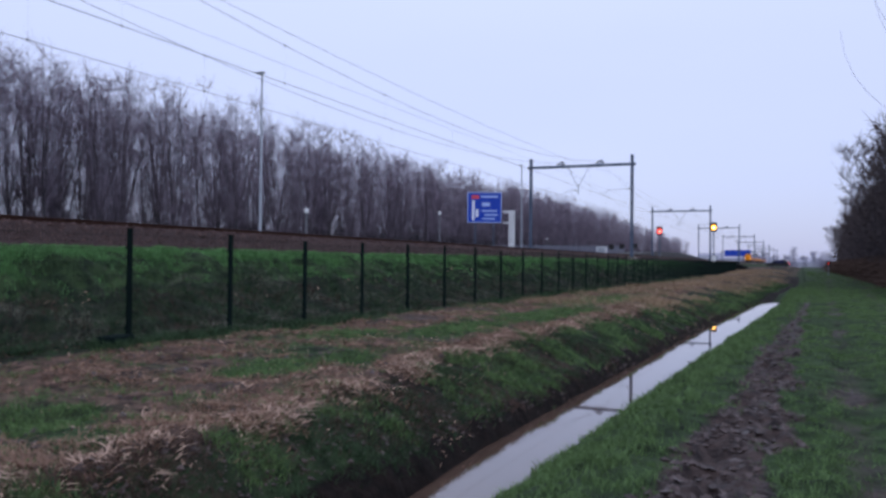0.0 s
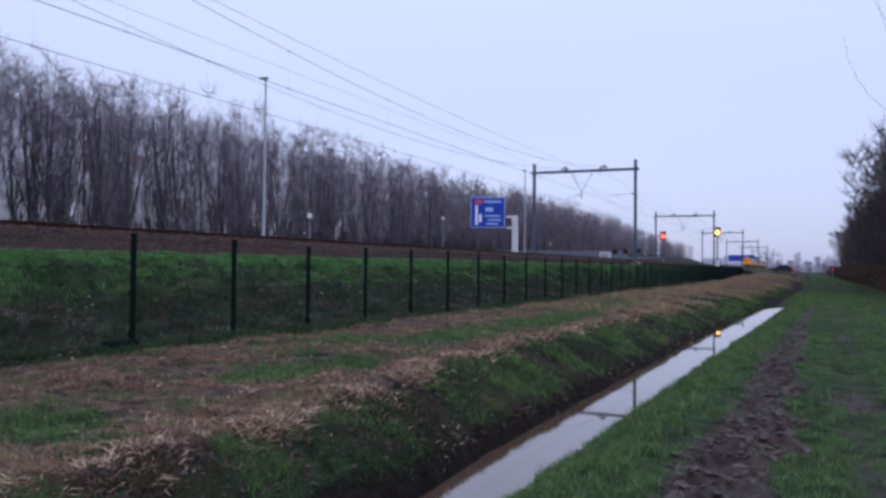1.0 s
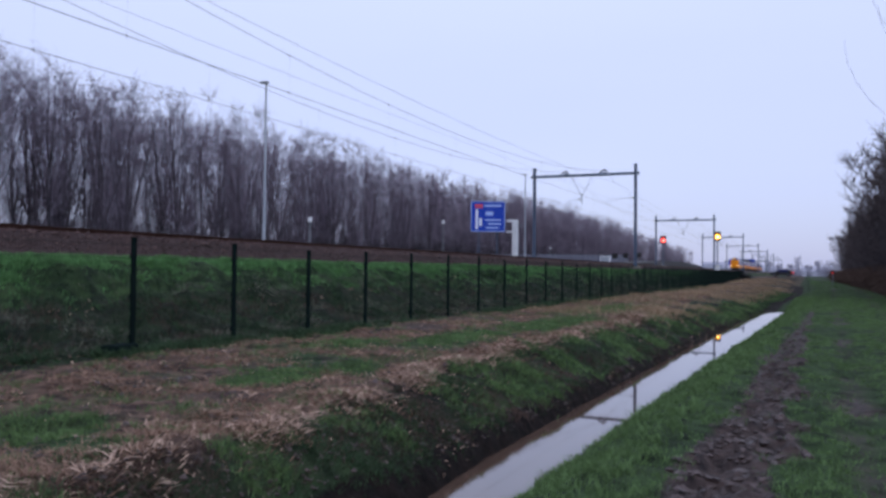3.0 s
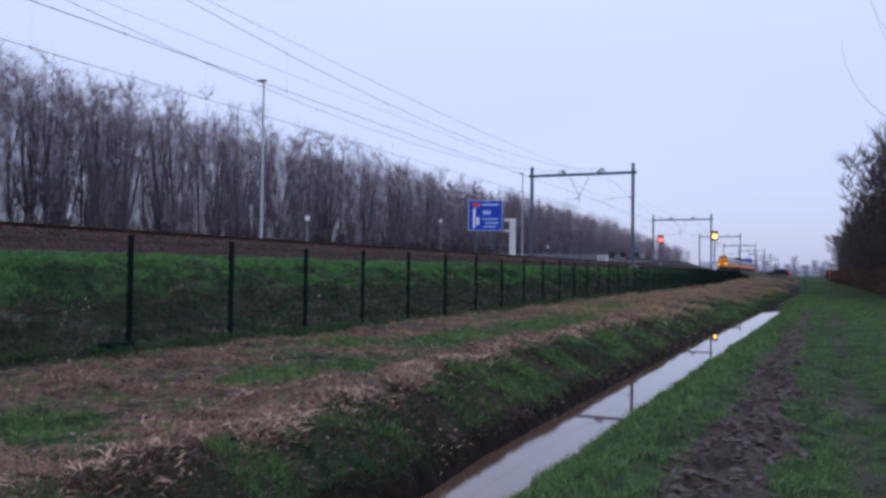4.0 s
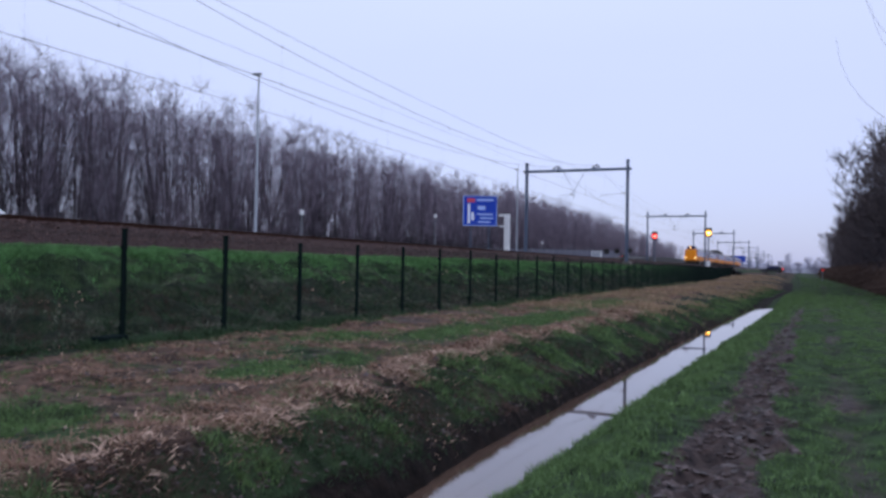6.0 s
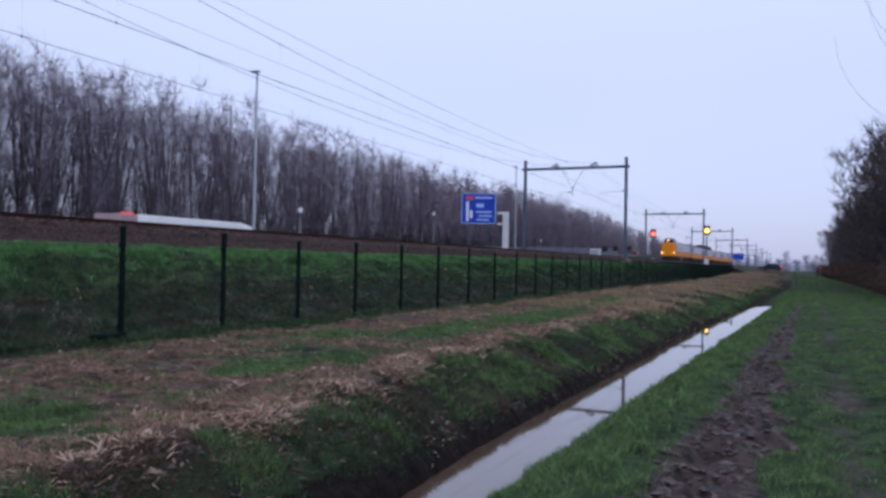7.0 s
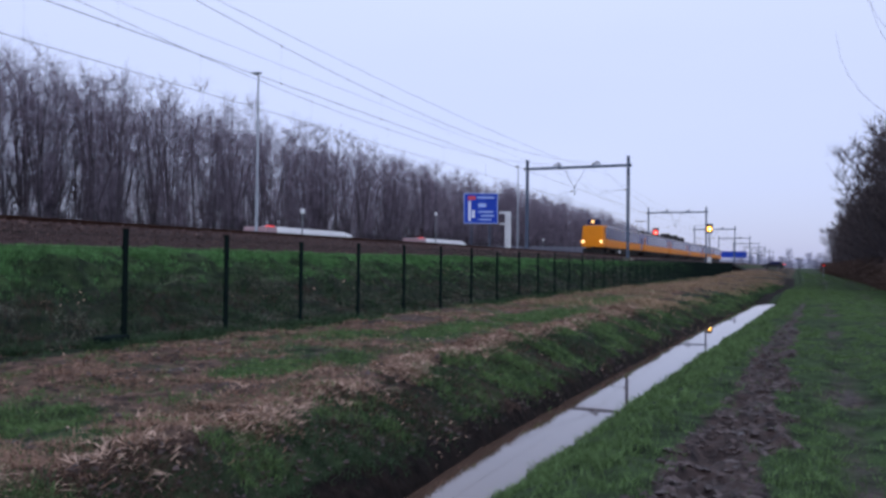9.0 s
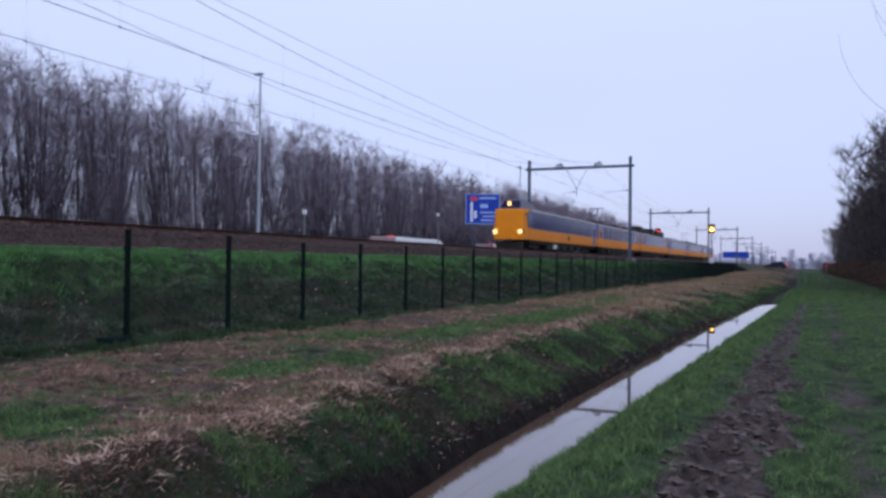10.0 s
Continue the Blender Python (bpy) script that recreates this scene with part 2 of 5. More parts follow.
def rod(bm, a, b, r0, r1=None, sides=8):
    """A tapered round bar from a to b."""
    a, b = Vector(a), Vector(b)
    m = Matrix.Translation((a + b) / 2) @ (b - a).to_track_quat("Z", "Y").to_matrix().to_4x4()
    bmesh.ops.create_cone(bm, cap_ends=True, segments=sides, radius1=r0, radius2=r0 if r1 is None else r1, depth=(b - a).length, matrix=m)
    return bm


def thing(name, at=None, label="", category="", group="", kind=""):
    ob = new(name)
    ob.empty_display_size = 0.2
    if at is not None:
        ob.matrix_basis = at
    return tagged(ob, label, category, group, kind)


def tubes(segs, sides=3):
    """Tapered bars (n, 8: from, to, radii) as vertices and faces."""
    s = np.asarray(segs, float)
    a, b, ra, rb = s[:, 0:3], s[:, 3:6], s[:, 6:7], s[:, 7:8]
    d = b - a
    d /= np.maximum(np.linalg.norm(d, axis=1, keepdims=True), 1e-9)
    ref = np.where(np.abs(d[:, 2:3]) > 0.9, [[1.0, 0, 0]], [[0, 0, 1.0]])
    u = np.cross(d, ref)
    u /= np.linalg.norm(u, axis=1, keepdims=True)
    v = np.cross(d, u)
    ring = []
    for end, r in ((a, ra), (b, rb)):
        for i in range(sides):
            w = 2 * math.pi * i / sides
            ring.append(end + r * (math.cos(w) * u + math.sin(w) * v))
    verts = np.stack(ring, 1).reshape(-1, 3)
    base = np.arange(len(s))[:, None] * 2 * sides
    faces = []
    for i in range(sides):
        j = (i + 1) % sides
        faces.append(base + np.array([[i, j, sides + j, sides + i]]))
    return verts.tolist(), np.concatenate(faces).tolist()


# ---- ground: one sheet, shaped by its cross-section ----
RAIL_TOP, NEAR_TRACK, FAR_TRACK, FENCE_X = 2.65, -18.46, -22.46, -9.91
PROFILE = ((-3000, 0.8), (-30, 0.8), (-27.5, 1.2), (-25.6, 2.2), (-24.6, 2.46), (-16.75, 2.46), (-15.75, 1.84), (-14.8, 1.74), (-13.7, 1.34),
           (-12.2, 0.66), (-11.2, 0.33), (-9.9, 0.20), (-8.0, 0.17), (-6.2, 0.12), (-5.5, 0.11), (-5.15, 0.05), (-4.75, -0.08), (-4.27, -0.42), (-4.09, -0.54), (-3.98, -0.78),
           (-3.85, -1.0), (-3.02, -1.0), (-2.9, -0.77), (-2.64, -0.44), (-2.1, -0.17), (-1.6, -0.02), (0, 0.0), (1.3, -0.03), (3000, 0.0))
PX, PZ = np.array([p[0] for p in PROFILE]), np.array([p[1] for p in PROFILE])


def shear(s, y):
    """The ditch and the path run a little to the right of the track's direction."""
    w = np.clip((np.asarray(s) + 9.4) / 3.2, 0, 1)
    return 0.037 * np.minimum(np.maximum(y, -20), 90) * w


def wave(x, y, f, seed):
    r = np.random.RandomState(seed)
    out = 0
    for i in range(7):
        a, p, q = r.uniform(0, 6.28), r.uniform(0, 6.28), f * r.uniform(0.6, 1.7)
        out = out + np.sin(q * (x * math.cos(a) + y * math.sin(a)) + p)
    return out / 7


def grain(x, y, f, seed):
    """Smooth random relief between -1 and 1 with features of about 1 / f metres."""
    x, y = np.broadcast_arrays(np.asarray(x, float) * f, np.asarray(y, float) * f)
    i, j = np.floor(x).astype(np.int64), np.floor(y).astype(np.int64)
    u, v = x - i, y - j
    u, v = u * u * (3 - 2 * u), v * v * (3 - 2 * v)

    def corner(a, b):
        h = (a * 374761393 + b * 668265263 + seed * 974634777) & 0x7FFFFFFF
        h = ((h ^ (h >> 13)) * 1274126177) & 0x7FFFFFFF
        return ((h ^ (h >> 16)) & 0xFFFF) / 32767.5 - 1

    return (corner(i, j) * (1 - u) + corner(i + 1, j) * u) * (1 - v) + (corner(i, j + 1) * (1 - u) + corner(i + 1, j + 1) * u) * v


def ridge_at(y):
    """Where the straw ridge on the ditch's edge runs, by the sheared coordinate."""
    return np.interp(y, (3, 6, 9.5, 12, 18, 26, 42, 70), (-4.75, -4.8, -5.45, -5.75, -5.8, -6.15, -7.1, -7.6)) + 0.12 * grain(0, y, 0.9, 50)


def rut_at(y):
    return 0.34 - 0.015 * np.minimum(y, 60)


def in_mud(s, y):
    """How far a spot lies within the churned strip of the path."""
    left = np.interp(y, (5, 8, 11, 17), (-1.42, -1.30, -1.22, -1.34)) + 0.18 * grain(s, y, 1.3, 51)
    right = np.interp(y, (5, 8, 12, 15, 23, 40), (-0.45, -0.36, -0.42, -0.62, -0.85, -1.0)) + 0.20 * grain(s, y, 1.5, 52)
    return np.clip((s - left) / 0.15, 0, 1) * np.clip((right - s) / 0.15, 0, 1) * np.clip((48 - y) / 15, 0, 1)


GREEN_SPOTS = ((-6.4, 5.0, 0.62, 0.65), (-5.25, 4.9, 0.16, 0.2), (-6.75, 8.8, 0.55, 0.9), (-6.5, 10.4, 0.35, 0.7), (-8.2, 13.5, 0.5, 1.6), (-7.2, 16.5, 0.6, 2.4), (-7.1, 22.0, 0.7, 4.0), (-7.6, 31.0, 0.7, 5.0))


def in_green(s, y):
    """Green patches of the field."""
    m = 0
    for c, d, a, b in GREEN_SPOTS:
        m = np.maximum(m, 1.3 - ((s - c) / a) ** 2 - ((y - d) / b) ** 2)
    return np.clip(m + 0.45 * grain(s, y, 2.5, 53), 0, 1)


def water_edge(y):
    """Where the far bank meets the water."""
    return np.interp(y, (7, 9.5, 14, 30, 60), (-3.80, -3.98, -4.10, -4.40, -4.30))


def height(s, y):
    """Ground height by the sheared coordinate s and the distance y along the track."""
    s, y = np.broadcast_arrays(np.asarray(s, float), np.asarray(y, float))
    narrow = 1.2 * np.clip((y - 46) / 14, 0, 1)
    bank = np.where(s > -3.2, np.clip((-0.7 - s) / 1.3, 0, 1) * np.clip((s + 3.2) / 0.3, 0, 1), 0)
    edge = ridge_at(y)
    foot = water_edge(y)
    bent = np.where(s > foot, -3.2 + (s + 3.2) * (0.78 / (-3.2 - foot)), np.where(s > edge, -3.98 + (s - foot) * (1.17 / (foot - edge)), -5.15 + (s - edge) * (4.25 / (9.4 + edge))))
    along = np.where((s < -3.2) & (s > -9.4), bent, s + narrow * bank)
    z = np.interp(along, PX, PZ)
    z = np.where((s > -5.0) & (s < -2.5), np.maximum(z, -1.0 + 0.55 * np.clip((y - 48) / 12, 0, 1)), z)
    close = np.clip((60 - np.abs(s + 3)) / 40, 0, 1)
    turf = np.clip((s + 15.6) * 4, 0, 1) * close
    wet = np.clip(1 - np.abs(s + 3.2) / 0.6, 0, 1)
    z = z + turf * (1 - wet) * (0.05 * wave(s, y, 1.1, 3) + 0.035 * grain(s, y, 1.4, 4) + 0.03 * grain(s, y, 4.0, 5) + 0.015 * grain(s, y, 8.0, 11))
    # tussocks on the railway bank
    z = z + np.clip((-9.9 - s) * 2, 0, 1) * turf * (0.20 * grain(s, y, 1.0, 6) + 0.16 * grain(s, y, 2.2, 7) + 0.06 * grain(s, y, 5.0, 8)) * np.clip((-s - 9.9) * 1.2, 0.15, 1) * np.clip((s + 15.3) / 1.4, 0.15, 1)
    # heaped straw along the ridge, with a broken edge towards the ditch
    z = z + 0.07 * np.exp(-((s - edge) / 0.22) ** 2) * (0.7 + 0.7 * grain(s, y, 1.5, 21)) + 0.05 * np.clip(grain(s, y, 3.5, 22), 0, 1) * np.clip((edge - s + 0.2) * 3, 0, 1) * (s > -9.5)
    # wheel ruts and the churned strip of mud
    z = z - 0.05 * np.exp(-((s - rut_at(y)) / 0.20) ** 2) - 0.03 * np.exp(-((s - 1.7) / 0.3) ** 2)
    z = z + 0.62 * np.exp(-(((s + 6.5) / 4.2) ** 2) - ((y - 137) / 22) ** 2) * (s > -9.6)
    # the rise towards the far crossing
    z = z + 1.0 * np.exp(-(((s + 7.5) / 5.5) ** 2) - ((y - 180) / 20) ** 2) * (s > -20)
    mud = in_mud(s, y)
    return z + mud * (-0.03 + 0.035 * grain(s, y, 2.2, 13) + 0.06 * grain(s, y, 5.0, 9) + 0.045 * grain(s, y, 9.0, 10))


def steps(*spans):
    return np.unique(np.concatenate([np.linspace(a, b, n) for a, b, n in spans]))


def build_ground():
    s = steps((-3000, -60, 14), (-60, -28, 12), (-28, -15, 28), (-15, -9, 50), (-9, 2.4, 128), (-1.75, -0.15, 44), (2.4, 12, 26), (12, 60, 16), (60, 3000, 14))
    y = steps((-900, -20, 10), (-20, 2, 14), (2, 16, 290), (16, 40, 120), (40, 110, 110), (110, 260, 60), (260, 800, 30), (800, 4000, 12))
    S, Y = np.meshgrid(s, y)
    Z = height(S, Y)
    X = S + shear(S, Y)
    verts = np.stack([X, Y, Z], -1).reshape(-1, 3)
    i = np.arange(len(y) - 1)[:, None] * len(s) + np.arange(len(s) - 1)[None, :]
    faces = np.stack([i, i + 1, i + 1 + len(s), i + len(s)], -1).reshape(-1, 4)
    data = bpy.data.meshes.new("ground")
    data.from_pydata(verts.tolist(), [], faces.tolist())
    s, y = S.ravel(), Y.ravel()
    bump = lambda c, w: np.exp(-((s - c) / w) ** 2)
    edge, mud, lawn = ridge_at(y), in_mud(s, y), in_green(s, y)
    field = (s > -9.7) * (s < edge + 0.15)
    zones = {
        "mud": 1.0 * mud + 0.45 * bump(rut_at(y), 0.26) * np.clip(0.8 + grain(s, y, 0.6, 14), 0.2, 1.3) + 0.4 * bump(1.6, 0.4) * np.clip(0.7 + grain(s, y, 0.8, 15), 0, 1.2)
        + 0.4 * (s > -1.6) * (s < 3) * np.clip(grain(s, y, 1.2, 16), 0, 1) + field * (1 - lawn) * np.clip(0.1 + 0.6 * grain(s, y, 0.8, 54), 0, 1),
        "straw": np.clip(0.75 * np.exp(-((s - edge) / np.where(s > edge, 0.16, 0.38)) ** 2) + field * (1 - lawn) * (0.50 + 0.3 * (s < -7.8) + 0.5 * grain(s, y, 1.1, 12)) + 0.4 * (y > 28) * field + 0.5 * (y > 60) * (s > edge - 0.1) * (s < -4.0)
                         + 0.12 * (s > edge) * (s < -4.3) * np.clip(0.3 - 1.1 * grain(s, y, 0.9, 35), 0, 1), 0, 1.2),
        "rough": 0.62 * (s < -9.6) * (s > -13.0) + 0.40 * (s > edge) * (s < -3.7) + 0.7 * (s > 3.2) * (s < 9),
        "soil": 1.1 * (s > water_edge(y) - 0.32) * (s < np.where(y > 50, -3.7, -2.7)) * (y < 125) + 0.68 * (s > edge + 0.12) * (s <= water_edge(y) - 0.32) * np.clip(0.6 + 0.8 * grain(s, y, 1.6, 34), 0, 1) + field * np.clip(0.75 * grain(s, y, 1.7, 33) - 0.05, 0, 0.6),
        "ballast": 1.0 * (s < -15.55) * (s > -25.6),
    }
    for name, v in zones.items():
        data.attributes.new(name, "FLOAT", "POINT").data.foreach_set("value", np.ascontiguousarray(v, dtype=np.float32))
    data.materials.append(M_GROUND)
    for f in data.polygons:
        f.use_smooth = True
    return tagged(new("ground", data), "damp grassy field with mud, straw litter and a railway bank", "ground", kind="structure")


def build_water():
    y = steps((-10, 70, 60), (70, 300, 20))
    verts, faces = [], []
    for i, v in enumerate(y):
        sh = float(shear(-3.3, v))
        verts += [(-4.8 + sh, v, -0.75), (-2.2 + sh, v, -0.75)]
        if i:
            faces.append((2 * i - 2, 2 * i - 1, 2 * i + 1, 2 * i))
    return tagged(raw("water", verts, faces, M_WATER), "still brown ditch water that mirrors the pale sky", "water", kind="structure")


build_ground()
build_water()


# ---- railway ----
def build_track(name, x):
    t = thing(name, pose(x, 0, 0), "ballasted railway track with rusty rails on concrete sleepers", "railway track", "railway tracks")
    for side in (-1, 1):
        bm = bmesh.new()
        c = side * 0.7525
        box(bm, c - 0.075, c + 0.075, -60, 900, RAIL_TOP - 0.17, RAIL_TOP - 0.15)
        box(bm, c - 0.012, c + 0.012, -60, 900, RAIL_TOP - 0.15, RAIL_TOP - 0.04)
        box(bm, c - 0.036, c + 0.036, -60, 900, RAIL_TOP - 0.04, RAIL_TOP - 0.004, 0.008)
        rail = part("rail", bm, M_RAIL, t)
        part("running_surface", bx(c - 0.028, c + 0.028, -60, 900, RAIL_TOP - 0.004, RAIL_TOP), M_RAILTOP, rail)
    bm = bmesh.new()
    for i in range(420):
        v = -20 + i * 0.6
        box(bm, -1.26, 1.26, v - 0.13, v + 0.13, RAIL_TOP - 0.34, RAIL_TOP - 0.17)
    tagged(part("sleeper", bm, M_SLEEPER, t), kind="stuff")


build_track("railway_track", NEAR_TRACK)
build_track("railway_track", FAR_TRACK)

PORTALS = [5.3 + 74.0 * i for i in range(9)]
MAST_R, MAST_L, BEAM_Z, MAST_TOP = -15.26, -25.66, 11.42, 12.35
CONTACT_Z, MESS_TOP, MESS_MID = 8.53, 11.85, 9.55


def build_portal():
    p = thing("overhead_line_portal", pose(0, PORTALS[0], 0), "grey steel portal that carries the overhead wires across both tracks", "catenary portal", "overhead line portals")
    for x in (MAST_L, MAST_R):
        bm = bmesh.new()
        for a in (-0.13, 0.13):
            box(bm, x - 0.13, x + 0.13, a - 0.012, a + 0.012, 1.3, MAST_TOP)
        box(bm, x - 0.01, x + 0.01, -0.118, 0.118, 1.3, MAST_TOP)
        mast = part("mast", bm, M_MAST, p)
        part("footing", bx(x - 0.4, x + 0.4, -0.4, 0.4, 1.2, 2.25 if x > -20 else 2.45, bevel=0.03), M_SLEEPER, mast, "concrete mast footing")
    bm = box(bmesh.new(), MAST_L - 0.35, MAST_R + 0.35, -0.13, 0.13, BEAM_Z - 0.13, BEAM_Z + 0.13, 0.03)
    for x in (MAST_L + 3.4, MAST_R - 3.4):
        box(bm, x - 0.12, x + 0.12, -0.16, 0.16, BEAM_Z - 0.16, BEAM_Z + 0.16, 0.02)
    part("crossbeam", bm, M_MAST, p)
    for x in (FAR_TRACK, NEAR_TRACK):
        bm = bmesh.new()
        box(bm, x - 0.45, x + 0.45, -0.06, 0.06, BEAM_Z + 0.2, BEAM_Z + 0.27)
        rod(bm, (x - 0.35, 0, BEAM_Z + 0.27), (x + 0.1, 0, MESS_TOP + 0.1), 0.05, sides=6)
        rod(bm, (x + 0.1, 0, MESS_TOP + 0.1), (x + 0.4, 0, BEAM_Z + 0.3), 0.05, sides=6)
        sup = part("wire_support", bm, M_MAST, p)
        bm = bmesh.new()
        for i in range(4):
            rod(bm, (x + 0.1, 0, MESS_TOP - 0.12 + 0.06 * i), (x + 0.1, 0, MESS_TOP - 0.09 + 0.06 * i), 0.10, 0.07, 8)
        part("insulator", bm, M_INSUL, sup, "brown ribbed insulator")
    # hanging frame between the tracks, with the arms that hold the contact wires
    mid = -20.65
    bm = bmesh.new()
    for a in (-1.1, 1.1):
        rod(bm, (mid + a, 0, BEAM_Z - 0.12), (mid, 0, 9.3), 0.024, sides=6)
    rod(bm, (mid, 0, 9.5), (mid, 0, 8.55), 0.04, sides=6)
    hang = part("hanging_frame", bm, M_MAST, p)
    for x0, x1, z in ((mid, FAR_TRACK + 0.2, 8.9), (MAST_R, NEAR_TRACK + 0.2, 8.9)):
        bm = bmesh.new()
        rod(bm, (x0, 0, z + 0.1), (x0 + (x1 - x0) * 0.75, 0, z), 0.018, sides=6)
        rod(bm, (x0 + (x1 - x0) * 0.75, 0, z), (x1, 0, CONTACT_Z + 0.02), 0.014, sides=6)
        arm = part("registration_arm", bm, M_MAST, p)
        bm = bmesh.new()
        d = 0.18 if x1 > x0 else -0.18
        for i in range(4):
            rod(bm, (x0 + d * (1 + i * 0.35), 0, z + 0.09), (x0 + d * (1.2 + i * 0.35), 0, z + 0.09), 0.08, 0.06, 8)
        part("insulator", bm, M_INSUL, arm, "brown ribbed insulator")
    return p


portal = build_portal()
for v in PORTALS[1:]:
    copy_thing(portal, pose(0, v, 0))


def build_wires():
    """Contact wire, sagging carrier wire and droppers of each track, and two feeders."""
    for x in (NEAR_TRACK, FAR_TRACK):
        t = thing("overhead_line", pose(x, 0, 0), "thin dark contact and carrier wires hung over the track", "overhead wire", "overhead lines")
        verts, faces = tubes([(0, PORTALS[0], CONTACT_Z, 0, PORTALS[-1], CONTACT_Z, 0.012, 0.012)], 4)
        raw("contact_wire", verts, faces, M_WIRE, t)
        carrier, drop, clips = [], [], []
        for a in PORTALS[:-1]:
            sag = lambda u: MESS_MID + (MESS_TOP - MESS_MID) * (2 * u - 1) ** 2
            for i in range(20):
                u, v = i / 20, (i + 1) / 20
                carrier.append((0, a + 74 * u, sag(u), 0, a + 74 * v, sag(v), 0.011, 0.011))
            for i in range(9):
                u = (i + 0.5) / 9
                drop.append((0, a + 74 * u, CONTACT_Z, 0, a + 74 * u, sag(u), 0.0022, 0.0022))
                for z in (CONTACT_Z, sag(u)):
                    clips.append((0, a + 74 * u, z - 0.05, 0, a + 74 * u, z + 0.05, 0.024, 0.024))
        for name, segs in (("carrier_wire", carrier), ("dropper_wire", drop), ("wire_clip", clips)):
            verts, faces = tubes(segs, 4)
            ob = raw(name, verts, faces, M_WIRE, t)
            if name != "carrier_wire":
                tagged(ob, kind="stuff")
    for x, top, low in ((-17.0, 10.45, 9.65), (MAST_L, 12.30, 12.22)):
        segs = []
        for a in PORTALS[:-1]:
            sag = lambda u: low + (top - low) * (2 * u - 1) ** 2
            segs += [(x, a + 7.4 * i, sag(i / 10), x, a + 7.4 * (i + 1), sag((i + 1) / 10), 0.008, 0.008) for i in range(10)]
        verts, faces = tubes(segs, 4)
        tagged(raw("feeder_wire", verts, faces, M_WIRE), "thin dark feeder wire strung from portal to portal", "overhead wire", "feeder wires")


build_wires()


def build_signal(x, y, lamp_z, lamp, label):
    t = thing("railway_signal", pose(x, y, 0), label, "railway signal", "railway signals")
    base = 2.3
    bm = bmesh.new()
    rod(bm, (0, 0, base - 0.4), (0, 0, lamp_z - 0.4), 0.09, 0.08, 10)
    part("post", bm, M_MAST, t)
    part("equipment_box", bx(-0.35, 0.35, -0.25, 0.25, base - 0.4, base + 0.9, bevel=0.03), M_COLUMN, t, "pale equipment box at the foot")
    bm = bmesh.new()
    box(bm, -0.58, 0.58, 0.02, 0.14, lamp_z - 0.75, lamp_z + 0.95, 0.12)
    board = part("signal_board", bm, M_SIGNALBOX, t)
    # Disc is larger than a true lens: the lamp's bloom is built in.
    bm = bmesh.new()
    rod(bm, (0, -0.05, lamp_z), (0, 0.05, lamp_z), 0.50, sides=20)
    part("lens_with_bloom", bm, lamp, board, "glowing lens, oversize to take in its bloom")
    bm = bmesh.new()
    rod(bm, (0.05, -0.08, lamp_z - 0.03), (0.05, 0.0, lamp_z - 0.03), 0.26, sides=16)
    part("lamp_core", bm, M_LAMPCORE if lamp is M_AMBER else M_REDCORE, board, "brightest middle of the lens")
    bm = bmesh.new()
    rod(bm, (0, -0.02, lamp_z + 0.6), (0, 0.04, lamp_z + 0.6), 0.12, sides=14)
    part("dark_lens", bm, M_INSUL, board, "unlit dark lens")
    bm = bmesh.new()
    for side in (-1, 1):
        rod(bm, (side * 0.18, 0.25, base), (side * 0.18, 0.25, lamp_z - 0.6), 0.02, sides=5)
    for i in range(12):
        z = base + 0.3 + i * 0.33
        rod(bm, (-0.18, 0.25, z), (0.18, 0.25, z), 0.015, sides=4)
    part("ladder", bm, M_GALV, t)


build_signal(-26.0, 163.8, 8.13, M_RED, "railway signal on a dark post, showing red")
build_signal(-14.75, 154.0, 8.35, M_AMBER, "railway signal on a dark post, showing yellow")


# ---- fence ----
def build_fence():
    f = thing("mesh_fence", pose(FENCE_X, 0, 0), "dark green welded mesh fence along the foot of the railway bank", "fence")
    post = bmesh.new()
    box(post, -0.03, 0.03, -0.04, 0.04, -0.3, 1.84, 0.006)
    box(post, -0.035, 0.035, -0.045, 0.045, 1.84, 1.86, 0.004)
    for z in (0.25, 0.9, 1.55):
        box(post, -0.05, -0.025, -0.04, 0.04, z - 0.03, z + 0.03)
    segs = []
    for i in range(49):
        v = 0.05 + 2.4 * i / 48
        segs.append((-0.045, v, 0.05, -0.045, v, 1.82, 0.0031, 0.0031))
    for i in range(9):
        z = 0.08 + 1.68 * i / 8
        for d in (-0.054, -0.036):
            segs.append((d, 0.05, z, d, 2.45, z, 0.0036, 0.0036))
    verts, faces = tubes(segs, 3)
    first_post = first_panel = None
    for k in range(-3, 56):
        y = 9.71 + 2.5 * k
        z = float(height(np.array(FENCE_X), y))
        at = Matrix.Translation((0, y, z))
        if first_post is None:
            first_post = part("post", post, M_FENCE, f, at=at).data
            first_panel = raw("wire_panel", verts, faces, M_MESH, f)
            first_panel.matrix_basis = at
            tagged(first_panel, kind="stuff")
            first_panel = first_panel.data
        else:
            link("post", first_post, f, at=at)
            tagged(link("wire_panel", first_panel, f, at=at), kind="stuff")


build_fence()
foot = bmesh.new()
box(foot, -0.14, 0.16, -0.42, 0.12, -0.1, 0.15, 0.02)
tagged(part("fence_block", foot, M_FENCE, None, "dark block lying at the foot of a fence post", pose(FENCE_X + 0.12, 9.45, float(height(FENCE_X, 9.45)) + 0.03, 0, 0, 12)), category="block")


